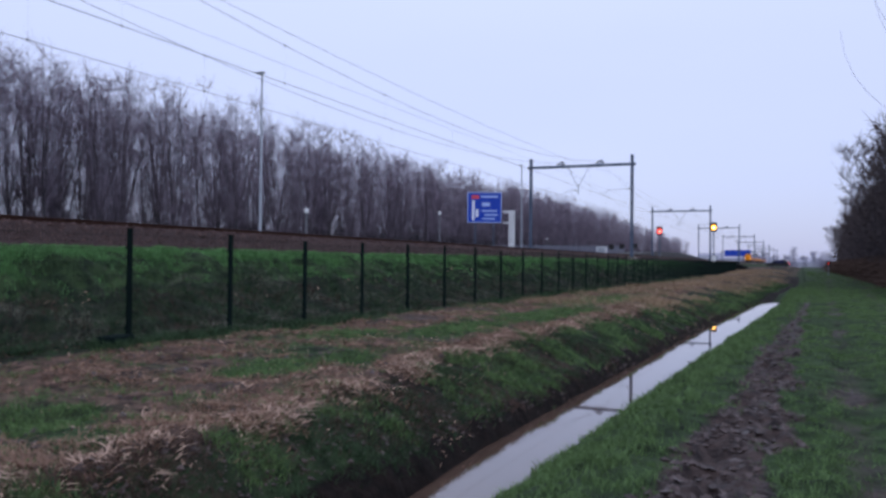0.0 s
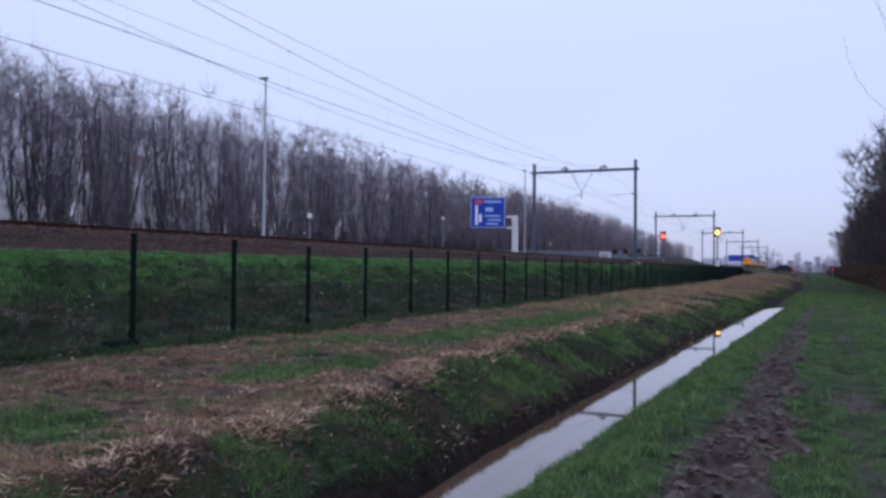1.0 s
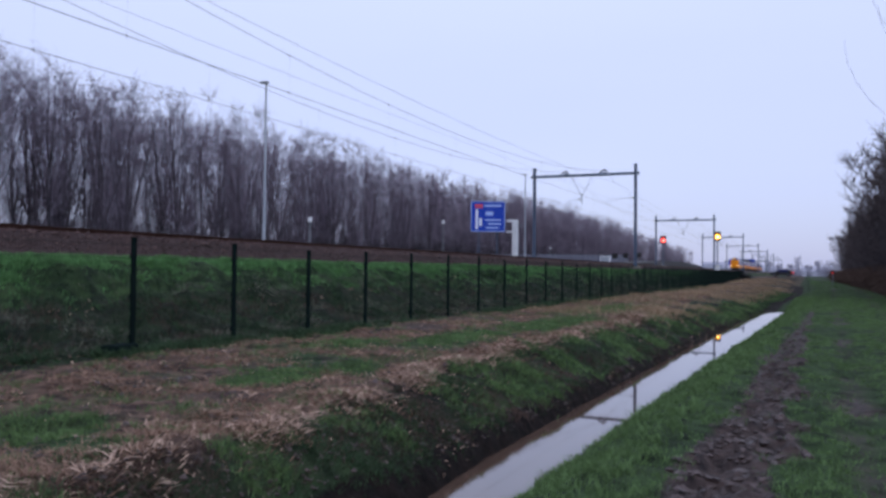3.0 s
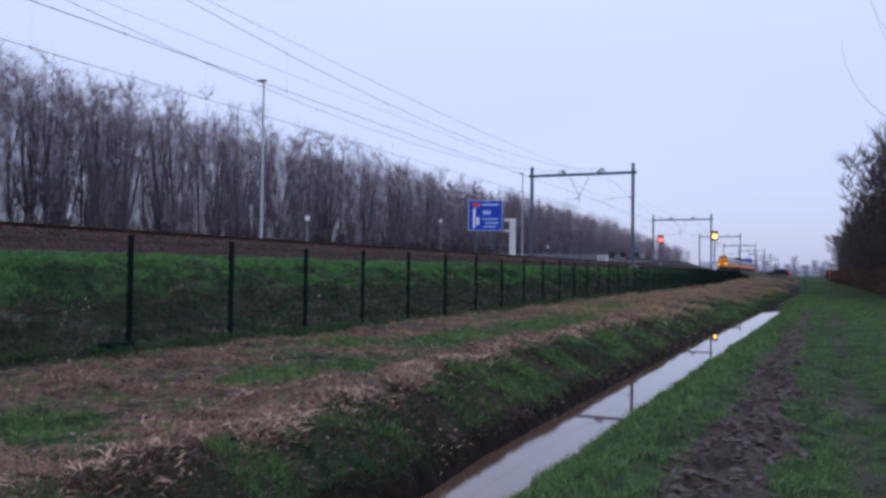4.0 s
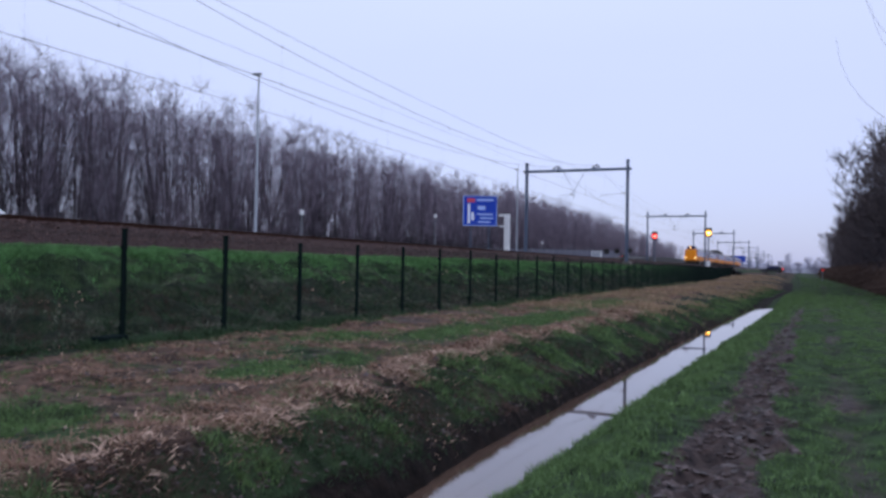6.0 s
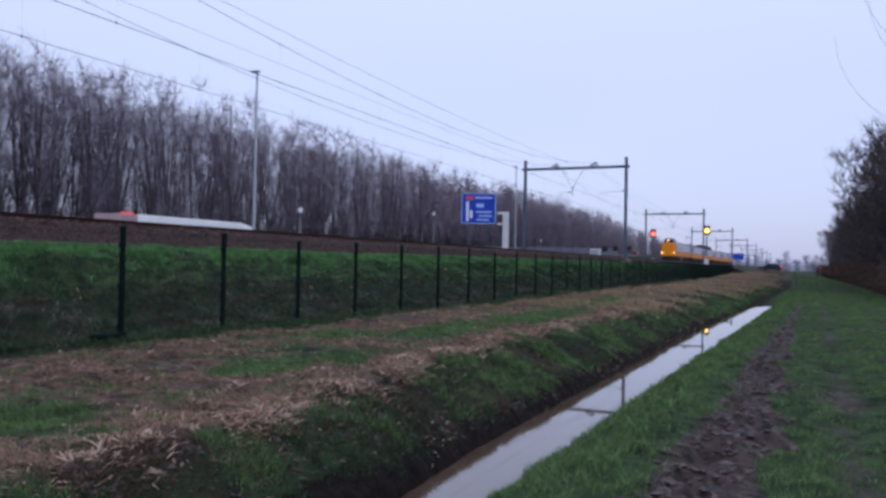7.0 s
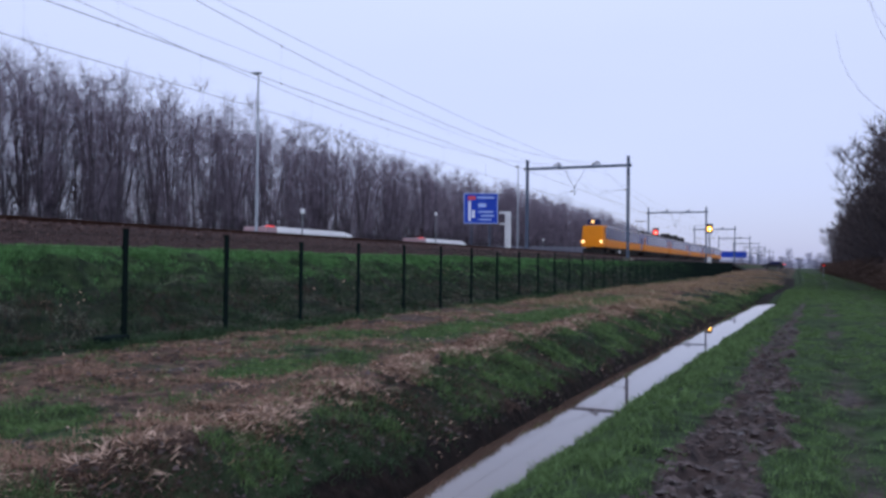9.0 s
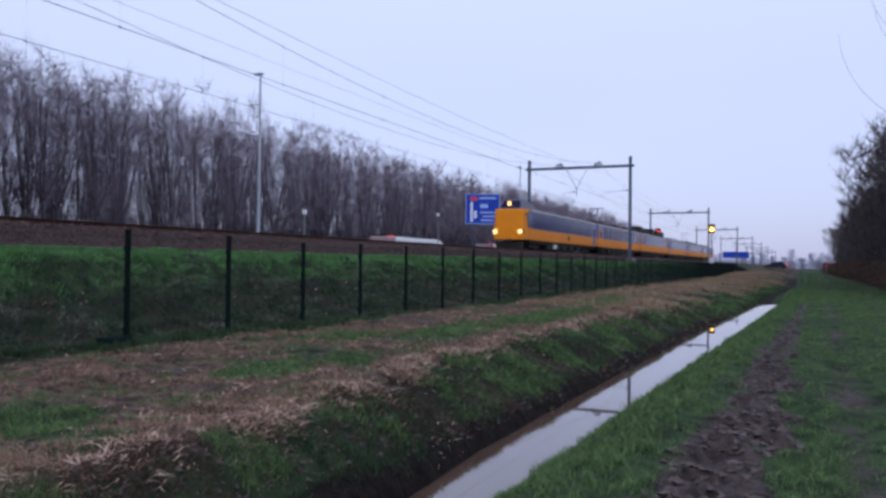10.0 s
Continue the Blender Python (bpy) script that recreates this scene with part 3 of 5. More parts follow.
# ---- bare trees ----
def grow(seed, tall, trunks, limbs, twigs, spread, rise, low, thick, twig_len, twig_r):
    """Trunk bars and crown bars of a leafless tree that stands at the origin."""
    r = np.random.RandomState(seed)
    trunk, boughs, crown, hosts = [], [], [], []
    for q in range(trunks):
        p = np.array([r.uniform(-0.25, 0.25), r.uniform(-0.25, 0.25), -0.3]) * (1 if trunks > 1 else 0.3)
        lean = r.normal(0, 0.03 if trunks == 1 else 0.05 if trunks == 2 else 0.13, 2)
        n, h, rad = 7, tall * r.uniform(0.93, 1.0), thick * (1 if trunks == 1 else 0.7)
        for i in range(n):
            d = np.array([lean[0] + r.normal(0, 0.035), lean[1] + r.normal(0, 0.035), 1.0]) * h / n
            r0, r1 = rad * (1 - i / n) ** 0.8 + 0.012, rad * (1 - (i + 1) / n) ** 0.8 + 0.012
            trunk.append((*p, *(p + d), r0, r1))
            if (i + 0.5) / n > low * 0.8:
                hosts.append((p.copy(), d.copy(), r0))
            p = p + d
    ends = []
    for i in range(limbs):
        p, d, rad = hosts[int(len(hosts) * r.rand() ** (0.62 if trunks == 1 else 1.0))]
        at = p + d * r.uniform(0, 1)
        u = min(at[2] / tall, 0.98)
        a = r.uniform(0, 6.283)
        out = spread * (1.2 - 0.7 * u) * r.uniform(0.4, 1.1) + 0.2
        tip = at + np.array([math.cos(a) * out, math.sin(a) * out, out * rise * r.uniform(0.7, 1.3)])
        tip[2] = min(tip[2], tall * r.uniform(0.92, 1.05))
        knee = at + (tip - at) * 0.5 + np.array([math.cos(a), math.sin(a), -0.2]) * out * 0.15
        rr = min(rad * 0.5, 0.02 + 0.022 * out)
        boughs += [(*at, *knee, rr, rr * 0.7), (*knee, *tip, rr * 0.7, 0.010)]
        ends += [(at, knee), (knee, tip), (knee, tip)]
    for i in range(twigs):
        a, b = ends[r.randint(len(ends))]
        p = a + (b - a) * r.uniform(0.1, 1.0)
        d = (b - a) / max(np.linalg.norm(b - a), 1e-6) * 0.6 + r.normal(0, 0.45, 3) + np.array([0, 0, 0.35 * rise])
        q = p + d * twig_len * r.uniform(0.5, 1.2)
        w = twig_r * r.uniform(0.6, 1.3)
        crown.append((*p, *q, w, w * 0.35))
        if i % 2:
            m = p + (q - p) * r.uniform(0.3, 0.7)
            crown.append((*m, *(m + (r.normal(0, 0.4, 3) + d * 0.6) * twig_len * 0.6), w * 0.8, w * 0.3))
    return trunk, boughs, crown


def ribbons(segs):
    """Thin twigs, one tapered leaf-thin face each."""
    s = np.asarray(segs, float)
    a, b, ra, rb = s[:, 0:3], s[:, 3:6], s[:, 6:7], s[:, 7:8]
    d = (b - a) / np.maximum(np.linalg.norm(b - a, axis=1, keepdims=True), 1e-9)
    u = np.cross(d, np.random.RandomState(3).normal(0, 1, d.shape))
    u /= np.maximum(np.linalg.norm(u, axis=1, keepdims=True), 1e-9)
    v = np.stack([a - ra * u, a + ra * u, b + rb * u, b - rb * u], 1).reshape(-1, 3)
    return v.tolist(), (np.arange(len(s))[:, None] * 4 + np.arange(4)[None]).tolist()


def build_tree(name, label, category, group, bark, twig, at, form=grow, **k):
    trunk, limbs, crown = form(**k)
    t = thing(name, at, label, category, group)
    raw("trunk", *tubes(trunk, 6), bark, t)
    raw("branchwork", *tubes(limbs, 3), M_LIMB if twig is M_TWIG else bark, t)
    raw("crown", *ribbons(crown), twig, t)
    return t


def grow_vase(seed, tall, fork, leaders, limbs, twigs, spread, thick, twig_len, twig_r):
    """Bars of a leafless tree whose trunk forks low into steep leaders with upright brushes of twigs."""
    r = np.random.RandomState(seed)
    trunk, boughs, crown, stems, ends = [], [], [], [], []
    p, lean = np.array([0.0, 0.0, -0.3]), r.normal(0, 0.03, 2)
    for i in range(4):
        d = np.array([lean[0] + r.normal(0, 0.03), lean[1] + r.normal(0, 0.03), 1.0]) * (tall * fork + 0.3) / 4
        trunk.append((*p, *(p + d), thick * (1 - 0.07 * i), thick * (0.93 - 0.07 * i)))
        boughs.append((*p, *(p + d), thick * 0.5, thick * 0.5))
        stems.append((p.copy(), p + d, 0.5 if i < 2 else 1.0))
        p = p + d
    for q in range(leaders):
        a, reach = 6.283 * q / leaders + r.normal(0, 0.4), spread * (0.15 if q == 0 else r.uniform(0.45, 1.0))
        start = p - d * r.uniform(0, 0.9)
        top, prev = tall * r.uniform(0.92, 1.0) - 0.25 * reach, start
        for i in range(1, 7):
            u = i / 6
            at = start + np.array([math.cos(a) * reach * u ** 0.9, math.sin(a) * reach * u ** 0.9, (top - start[2]) * u]) + r.normal(0, 0.06, 3) * (i < 6)
            w0, w1 = thick * (0.55 if q == 0 else 0.36) * (1 - (i - 1) / 6) + 0.010, thick * (0.55 if q == 0 else 0.36) * (1 - i / 6) + 0.010
            boughs.append((*prev, *at, w0, w1))
            stems.append((prev, at, 1.6))
            ends.append((prev, at))
            prev = at
    odds = np.array([w for a, b, w in stems])
    picks = r.choice(len(stems), limbs, p=odds / odds.sum())
    for k in picks:
        a, b, w = stems[k]
        at = a + (b - a) * r.uniform(0, 1)
        if at[2] < 0.10 * tall:
            at = a * 0.4 + b * 0.6
        u, az = min(at[2] / tall, 1.0), r.uniform(0, 6.283)
        out = r.uniform(0.6, 2.3) * (1.2 - 0.7 * u)
        tip = at + np.array([math.cos(az) * out, math.sin(az) * out, out * r.uniform(0.5, 1.7)])
        tip[2] = min(tip[2], tall * r.uniform(0.84, 1.0))
        knee = at + (tip - at) * 0.45 + np.array([math.cos(az), math.sin(az), -0.3]) * out * 0.15
        w = 0.010 + 0.010 * out
        boughs += [(*at, *knee, w, w * 0.7), (*knee, *tip, w * 0.7, 0.007)]
        ends += [(at, knee), (knee, tip), (knee, tip)]
    for i in range(twigs):
        a, b = ends[r.randint(len(ends))]
        p = a + (b - a) * r.uniform(0.0, 1.0)
        d = (b - a) / max(np.linalg.norm(b - a), 1e-6) * 0.40 + r.normal(0, 0.58, 3) + np.array([0, 0, 0.16])
        q = p + d * twig_len * r.uniform(0.5, 1.2)
        w = twig_r * r.uniform(0.6, 1.3)
        crown.append((*p, *q, w, w * 0.35))
        if i % 2:
            m = p + (q - p) * r.uniform(0.3, 0.7)
            crown.append((*m, *(m + (r.normal(0, 0.35, 3) + d * 0.6) * twig_len * 0.6), w * 0.8, w * 0.3))
    return trunk, boughs, crown


def build_wood():
    rnd = random.Random(5)
    near, far = [], []
    label = "tall leafless tree with upright branches in a roadside wood"
    for i in range(8):
        near.append(build_tree("bare_tree", label, "tree", "roadside wood", M_BARK, M_TWIG, pose(-62 - i, 36 + 5 * i, 0.7), form=grow_vase,
                               seed=20 + i, tall=19.1 + 0.2 * (i * 3 % 8), fork=0.16 + 0.05 * (i % 4), leaders=5 + i % 3, limbs=130, twigs=2500, spread=4.4, thick=0.21, twig_len=1.0, twig_r=0.0108))
    for i in range(5):
        far.append(build_tree("bare_tree", label, "tree", "roadside wood", M_BARK, M_TWIG, pose(-61 - i, 170 + 6 * i, 0.7), form=grow_vase,
                              seed=40 + i, tall=19.4 + 0.15 * i, fork=0.2, leaders=5, limbs=70, twigs=1000, spread=4.2, thick=0.18, twig_len=1.3, twig_r=0.024))
    for row, x in enumerate((-60.5, -64.0, -68.0, -73.0, -79.0)):
        v = 28.0 + row * 1.3
        while v < 470:
            kind, gap = (near, 4.5 if row < 4 else 5.5) if v < 125 else (far, 4.6 if v < 300 else 8.0)
            if not (v >= 300 and row > 2 or v >= 200 and row > 3):
                s = rnd.uniform(0.95, 1.04) * (1 - 0.03 * min(1, max(0, (v - 65) / 50)) - 0.24 * max(0, (v - 260) / 210))
                m = pose(x + rnd.uniform(-1.4, 1.4), v + rnd.uniform(-1, 1), 0.7, 0, 0, rnd.uniform(0, 360))
                t = copy_thing(kind[rnd.randrange(len(kind))], m)
                t.scale = (s, s, s)
            v += gap * rnd.uniform(0.75, 1.25)


build_wood()


def build_understory():
    """Dense thin undergrowth along the edge of the wood."""
    r = np.random.RandomState(8)
    segs = []
    for i in range(38000):
        y = 25 + 440 * r.rand() ** 1.25
        x, h = -58.5 - 22 * r.rand(), 0.8 + (5.6 + 1.0 * min(1.0, y / 110)) * r.rand() ** 1.5
        p = np.array([x, y, 0.6])
        q = p + np.array([r.normal(0, 0.8), r.normal(0, 0.8), h])
        w = 0.030 + 0.00022 * y
        segs.append((*p, *q, w, w * 0.4))
        m = p + (q - p) * 0.5
        segs.append((*m, *(m + np.array([r.normal(0, 0.7), r.normal(0, 0.7), h * 0.35])), w * 0.7, w * 0.3))
    tagged(raw("undergrowth", *ribbons(segs), M_BARK), "thin brown leafless undergrowth at the edge of a wood", "undergrowth", kind="stuff")


build_understory()


def build_hedge():
    rnd = random.Random(11)
    kinds = []
    label = "dark leafless hedge tree beside the grass path"
    for i in range(4):
        kinds.append(build_tree("hedge_tree", label, "tree", "hedge trees", M_BARK, M_TWIG_R, pose(7.0 + 0.3 * i, 58 + 9 * i, 0), seed=70 + i, tall=11.0 + 0.6 * i,
                                trunks=3, limbs=150, twigs=2900, spread=2.6, rise=0.8, low=0.08, thick=0.09, twig_len=0.80, twig_r=0.024))
    v = 50.0
    while v < 250:
        for x in (6.3, 8.6, 11.5) if v < 90 else (6.3, 8.6):
            s = rnd.uniform(0.75, 1.0) * min(1.0, 0.74 + (v - 50) / 190)
            t = copy_thing(kinds[rnd.randrange(4)], pose(x + 0.35 + float(shear(5, v)) * 0.4 + 0.014 * (v - 50) + rnd.uniform(-0.5, 0.5), v + rnd.uniform(-1, 1), -0.05, 0, 0, rnd.uniform(0, 360)))
            t.scale = (s, s, s)
        v += 5.5 if v < 120 else 9.0
    r = np.random.RandomState(14)
    segs = []
    for i in range(14000):
        y = 44 + 190 * r.rand() ** 1.6
        x = 4.6 + float(shear(5, y)) * 0.4 + 5 * r.rand() ** 1.5
        p = np.array([x, y, -0.05])
        lean = r.normal(0, 0.6, 2)
        h = r.uniform(0.5, 2.6) * (0.55 + 0.45 * min(1, (x - 4) / 2.0))
        q = p + np.array([lean[0] * 0.6, lean[1], h])
        e = q + np.array([lean[0] * 0.9, lean[1], -h * r.uniform(0, 0.5)])
        w = 0.012 + 0.00012 * y
        segs += [(*p, *q, w, w * 0.8), (*q, *e, w * 0.8, w * 0.3)]
    tagged(raw("bramble_thicket", *ribbons(segs), M_BRAMBLE), "brown dead bramble and bracken under the hedge trees", "bramble", kind="stuff")
    # near tree whose long shoots reach over the path and turn up at their tips
    t = thing("hedge_tree", pose(4.6, 14.0, 0), "leafless tree whose long thin shoots reach over the path", "tree", "hedge trees")
    raw("trunk", *tubes([(0, 0, -0.1, 0.05, 0, 2.2, 0.09, 0.07), (0.05, 0, 2.2, -0.05, 0.05, 4.4, 0.07, 0.045), (-0.05, 0.05, 4.4, 0.1, 0, 7.5, 0.045, 0.01)], 8), M_BARK, t)
    for z0, reach, rise, dy in ((3.3, 4.05, 1.75, 0.0), (4.1, 3.55, 1.55, 0.3), (4.3, 3.75, 1.65, -0.4), (4.6, 3.35, 1.9, 0.5), (2.9, 2.9, 1.5, -0.2)):
        pts = [(-reach * (1 - (1 - u) ** 1.6), dy * u, z0 + 0.25 * u + rise * u ** 3.0) for u in np.linspace(0, 1, 15)]
        raw("shoot", *tubes([(*a, *b, 0.0055 * (1 - i / 15) + 0.0012, 0.0055 * (1 - (i + 1) / 15) + 0.0012) for i, (a, b) in enumerate(zip(pts, pts[1:]))], 5), M_TWIG_R, t)


build_hedge()


# ---- motorway beyond the tracks ----
def build_road():
    bm = bmesh.new()
    box(bm, -56, -34, -100, 900, 0.5, 0.82)
    tagged(part("road", bm, M_ASPHALT), "grey asphalt motorway beyond the railway", "road", kind="structure")


build_road()


def build_ramp():
    """The far lanes climb towards a viaduct."""
    bm = bmesh.new()
    sect = ((120, 0.83), (285, 5.70), (330, 6.2), (375, 5.70), (540, 0.83))
    low = [[bm.verts.new((x, y, 0.5)) for y, z in sect] for x in (-56, -45.5)]
    top = [[bm.verts.new((x, y, z)) for y, z in sect] for x in (-56, -45.5)]
    for i in range(4):
        bm.faces.new((top[0][i], top[1][i], top[1][i + 1], top[0][i + 1]))
        bm.faces.new((low[0][i], low[0][i + 1], low[1][i + 1], low[1][i]))
        for k in (0, 1):
            bm.faces.new((low[k][i], low[k][i + 1], top[k][i + 1], top[k][i]))
    for i in (0, 4):
        bm.faces.new((low[0][i], low[1][i], top[1][i], top[0][i]))
    bmesh.ops.recalc_face_normals(bm, faces=bm.faces[:])
    tagged(part("road_ramp", bm, M_ASPHALT), "grey asphalt motorway rising over a viaduct", "road", kind="structure")


build_ramp()


def build_lamp_post(tall):
    t = thing("street_lamp", None, "tall pale steel lamp post beside the motorway", "lamp post", "motorway lamps")
    bm = bmesh.new()
    rod(bm, (0, 0, 0), (0, 0, tall), 0.14, 0.07, 10)
    part("pole", bm, M_LAMPPOST, t)
    part("foot_door", bx(-0.17, 0.17, -0.17, 0.17, 0, 1.3, bevel=0.03), M_GALV, t)
    bm = bmesh.new()
    rod(bm, (0, 0, tall - 0.05), (-0.25, 0, tall + 0.03), 0.05, 0.045, 8)
    arm = part("arm", bm, M_LAMPPOST, t)
    part("lantern", bx(-0.55, 0.2, -0.18, 0.18, tall + 0.0, tall + 0.14, bevel=0.05), M_GALV, arm, "dark flat lantern")
    return t


lamp = build_lamp_post(15.0)
lamp.matrix_basis = pose(-37.5, 49.6, 0.8)
copy_thing(lamp, pose(-37.5, 111.5, 0.8))


def build_camera_post(x, y, tall):
    t = thing("marker_post", pose(x, y, 0.8), "short grey post with a small white box on top", "post", "motorway posts")
    bm = bmesh.new()
    rod(bm, (0, 0, 0), (0, 0, tall), 0.07, 0.06, 8)
    part("pole", bm, M_GALV, t)
    part("head", bx(-0.15, 0.15, -0.15, 0.15, tall - 0.1, tall + 0.3, bevel=0.05), M_COLUMN, t, "white box")


build_camera_post(-38.0, 56.5, 4.9)
build_camera_post(-40.0, 88.0, 6.6)
build_camera_post(-44.0, 146.0, 5.2)


def build_sign():
    """Blue route sign on its post, facing along the road."""
    t = thing("motorway_sign", pose(-41.0, 105.5, 1.6, 0, 0, 22), "large blue motorway route sign with pale bars", "road sign")
    w, z0, z1 = 2.42, 5.6, 9.9
    part("panel", bx(-w, w, -0.05, 0.05, z0, z1, bevel=0.03), M_SIGNBLUE, t)
    bm = bmesh.new()
    for a, b, c, d in ((-w, w, z1 - 0.1, z1), (-w, w, z0, z0 + 0.1), (-w, -w + 0.1, z0, z1), (w - 0.1, w, z0, z1)):
        box(bm, a, b, -0.062, -0.052, c, d)
    part("border", bm, M_SIGNPALE, t)
    part("route_plate", bx(-1.85, -0.75, -0.07, -0.052, z1 - 0.95, z1 - 0.4), M_SIGNRED, t, "red route plate")
    part("arrow_shaft", bx(-1.75, -1.4, -0.07, -0.052, z0 + 0.35, z1 - 1.15), M_SIGNWHITE, t, "white arrow shaft")
    part("side_arrow", bx(-1.25, -0.85, -0.07, -0.052, z0 + 0.8, z0 + 1.9), M_SIGNWHITE, t)
    for a, b, c, h in ((-0.5, 1.9, z1 - 0.75, 0.28), (-0.35, 0.75, z1 - 2.0, 0.55), (-0.4, 1.8, z1 - 2.75, 0.22), (0.0, 1.9, z1 - 3.3, 0.22), (-0.3, 1.5, z1 - 3.85, 0.22)):
        part("text_bar", bx(a, b, -0.07, -0.052, c, c + h), M_SIGNPALE, t)
    for x in (-1.3, 1.3):
        bm = bmesh.new()
        rod(bm, (x, 0.15, -0.8), (x, 0.15, z1 - 0.3), 0.10, 0.10, 10)
        part("post", bm, M_MAST, t)


build_sign()


def build_gantry_column():
    t = thing("gantry_column", pose(-39.0, 111.5, 0.8), "pale grey gantry column with a short arm at the top", "column")
    part("shaft", bx(-0.38, 0.38, -0.38, 0.38, 0, 8.1, bevel=0.05), M_COLUMN, t)
    part("arm", bx(-1.3, 0.42, -0.25, 0.25, 8.1, 8.45, bevel=0.04), M_COLUMN, t)
    part("lower_arm", bx(-1.3, -0.38, -0.15, 0.15, 6.5, 6.8, bevel=0.04), M_COLUMN, t)
    part("lamp_bracket", bx(0.4, 1.2, -0.1, 0.1, 7.4, 7.6, bevel=0.03), M_GALV, t)


build_gantry_column()


def build_barrier():
    t = thing("noise_barrier", None, "pale grey noise barrier of panels along a rising motorway ramp", "noise barrier")
    panel = bx(-0.06, 0.06, 0.05, 5.95, -6, 0, bevel=0.02)
    post = bx(-0.12, 0.12, -0.12, 0.12, -6, 0.15)
    dp = dq = None
    for i in range(24):
        y = 140 + 6 * i
        at = Matrix.Translation((-57.3, y, 4.9 + 0.020 * (y - 140)))
        if dp is None:
            dp, dq = part("barrier_panel", panel, M_BARRIER, t, at=at).data, part("barrier_post", post, M_GALV, t, at=at).data
        else:
            link("barrier_panel", dp, t, at=at), link("barrier_post", dq, t, at=at)


build_barrier()


def build_side_boards():
    for y in (232.0, 247.0, 268.0):
        t = thing("road_board", pose(-50.5, y, 0.84 + 0.0295 * (y - 120)), "small dark board seen from behind on a post", "road sign", "ramp boards")
        bm = bmesh.new()
        rod(bm, (0, 0, -0.05), (0, 0, 2.6), 0.06, 0.05, 8)
        part("post", bm, M_GALV, t)
        part("board", bx(-0.75, 0.75, -0.08, 0.0, 1.5, 3.0, bevel=0.2), M_SIGNALBOX, t)
    t = thing("relay_cabinet", pose(-26.2, 114.0, 1.85), "pale grey trackside relay cabinet", "cabinet")
    part("body", bx(-0.7, 0.7, -0.35, 0.35, 0, 2.1, bevel=0.04), M_COLUMN, t)
    part("door", bx(-0.6, 0.6, -0.38, -0.345, 0.2, 1.95, bevel=0.015), M_LAMPPOST, t)
    part("roof", bx(-0.78, 0.78, -0.43, 0.43, 2.1, 2.18, bevel=0.02), M_GALV, t)


build_side_boards()


def build_shrub(x, y, z, w, h, seed, label):
    r = np.random.RandomState(seed)
    segs = []
    for i in range(2600):
        a, u = r.uniform(0, 6.283), r.rand() ** 0.5
        q = np.array([math.cos(a) * w * u, math.sin(a) * w * 0.8 * u, h * (1 - u * u) * r.uniform(0.3, 1.0) + 0.1])
        p = q * r.uniform(0.4, 0.8)
        segs.append((*p, *(q + r.normal(0, 0.12, 3)), 0.03, 0.012))
    t = thing("shrub", pose(x, y, z), label, "shrub", "shrubs")
    raw("stems", *tubes([(r.normal(0, 0.2), r.normal(0, 0.2), -0.2, *(r.normal(0, 0.35, 2) * w), h * 0.7, 0.04, 0.015) for i in range(14)], 5), M_BARK, t)
    raw("crown", *ribbons(segs), M_CARBLACK, t)


build_shrub(-10.3, 143.0, 0.3, 3.2, 1.75, 71, "dark evergreen shrub at the end of the fence")


# ---- train ----
def hull(bm, y0, y1, sect):
    """A body of constant cross-section from y0 to y1."""
    rings = []
    for y in (y0, y1):
        rings.append([bm.verts.new((x, y, z)) for x, z in sect])
    n = len(sect)
    for i in range(n):
        bm.faces.new((rings[0][i], rings[0][(i + 1) % n], rings[1][(i + 1) % n], rings[1][i]))
    bm.faces.new(rings[0][::-1])
    bm.faces.new(rings[1])
    bmesh.ops.recalc_face_normals(bm, faces=bm.faces[:])
    return bm


def lathe_lamp(name, x, y, z, r, parent):
    bm = bmesh.new()
    rod(bm, (x, y + 0.3, z), (x, y - 0.03, z), r * 1.15, sides=18)
    shell = part(name, bm, M_UNDER, parent)
    bm = bmesh.new()
    rod(bm, (x, y, z), (x, y - 0.06, z), r, sides=18)
    part("lens", bm, M_HEADLAMP, shell, "glowing warm lens")
    bm = bmesh.new()
    rod(bm, (x, y - 0.02, z), (x, y - 0.085, z), r * 0.42, sides=14)
    part("bulb", bm, M_HEADCORE, shell, "bright warm core")


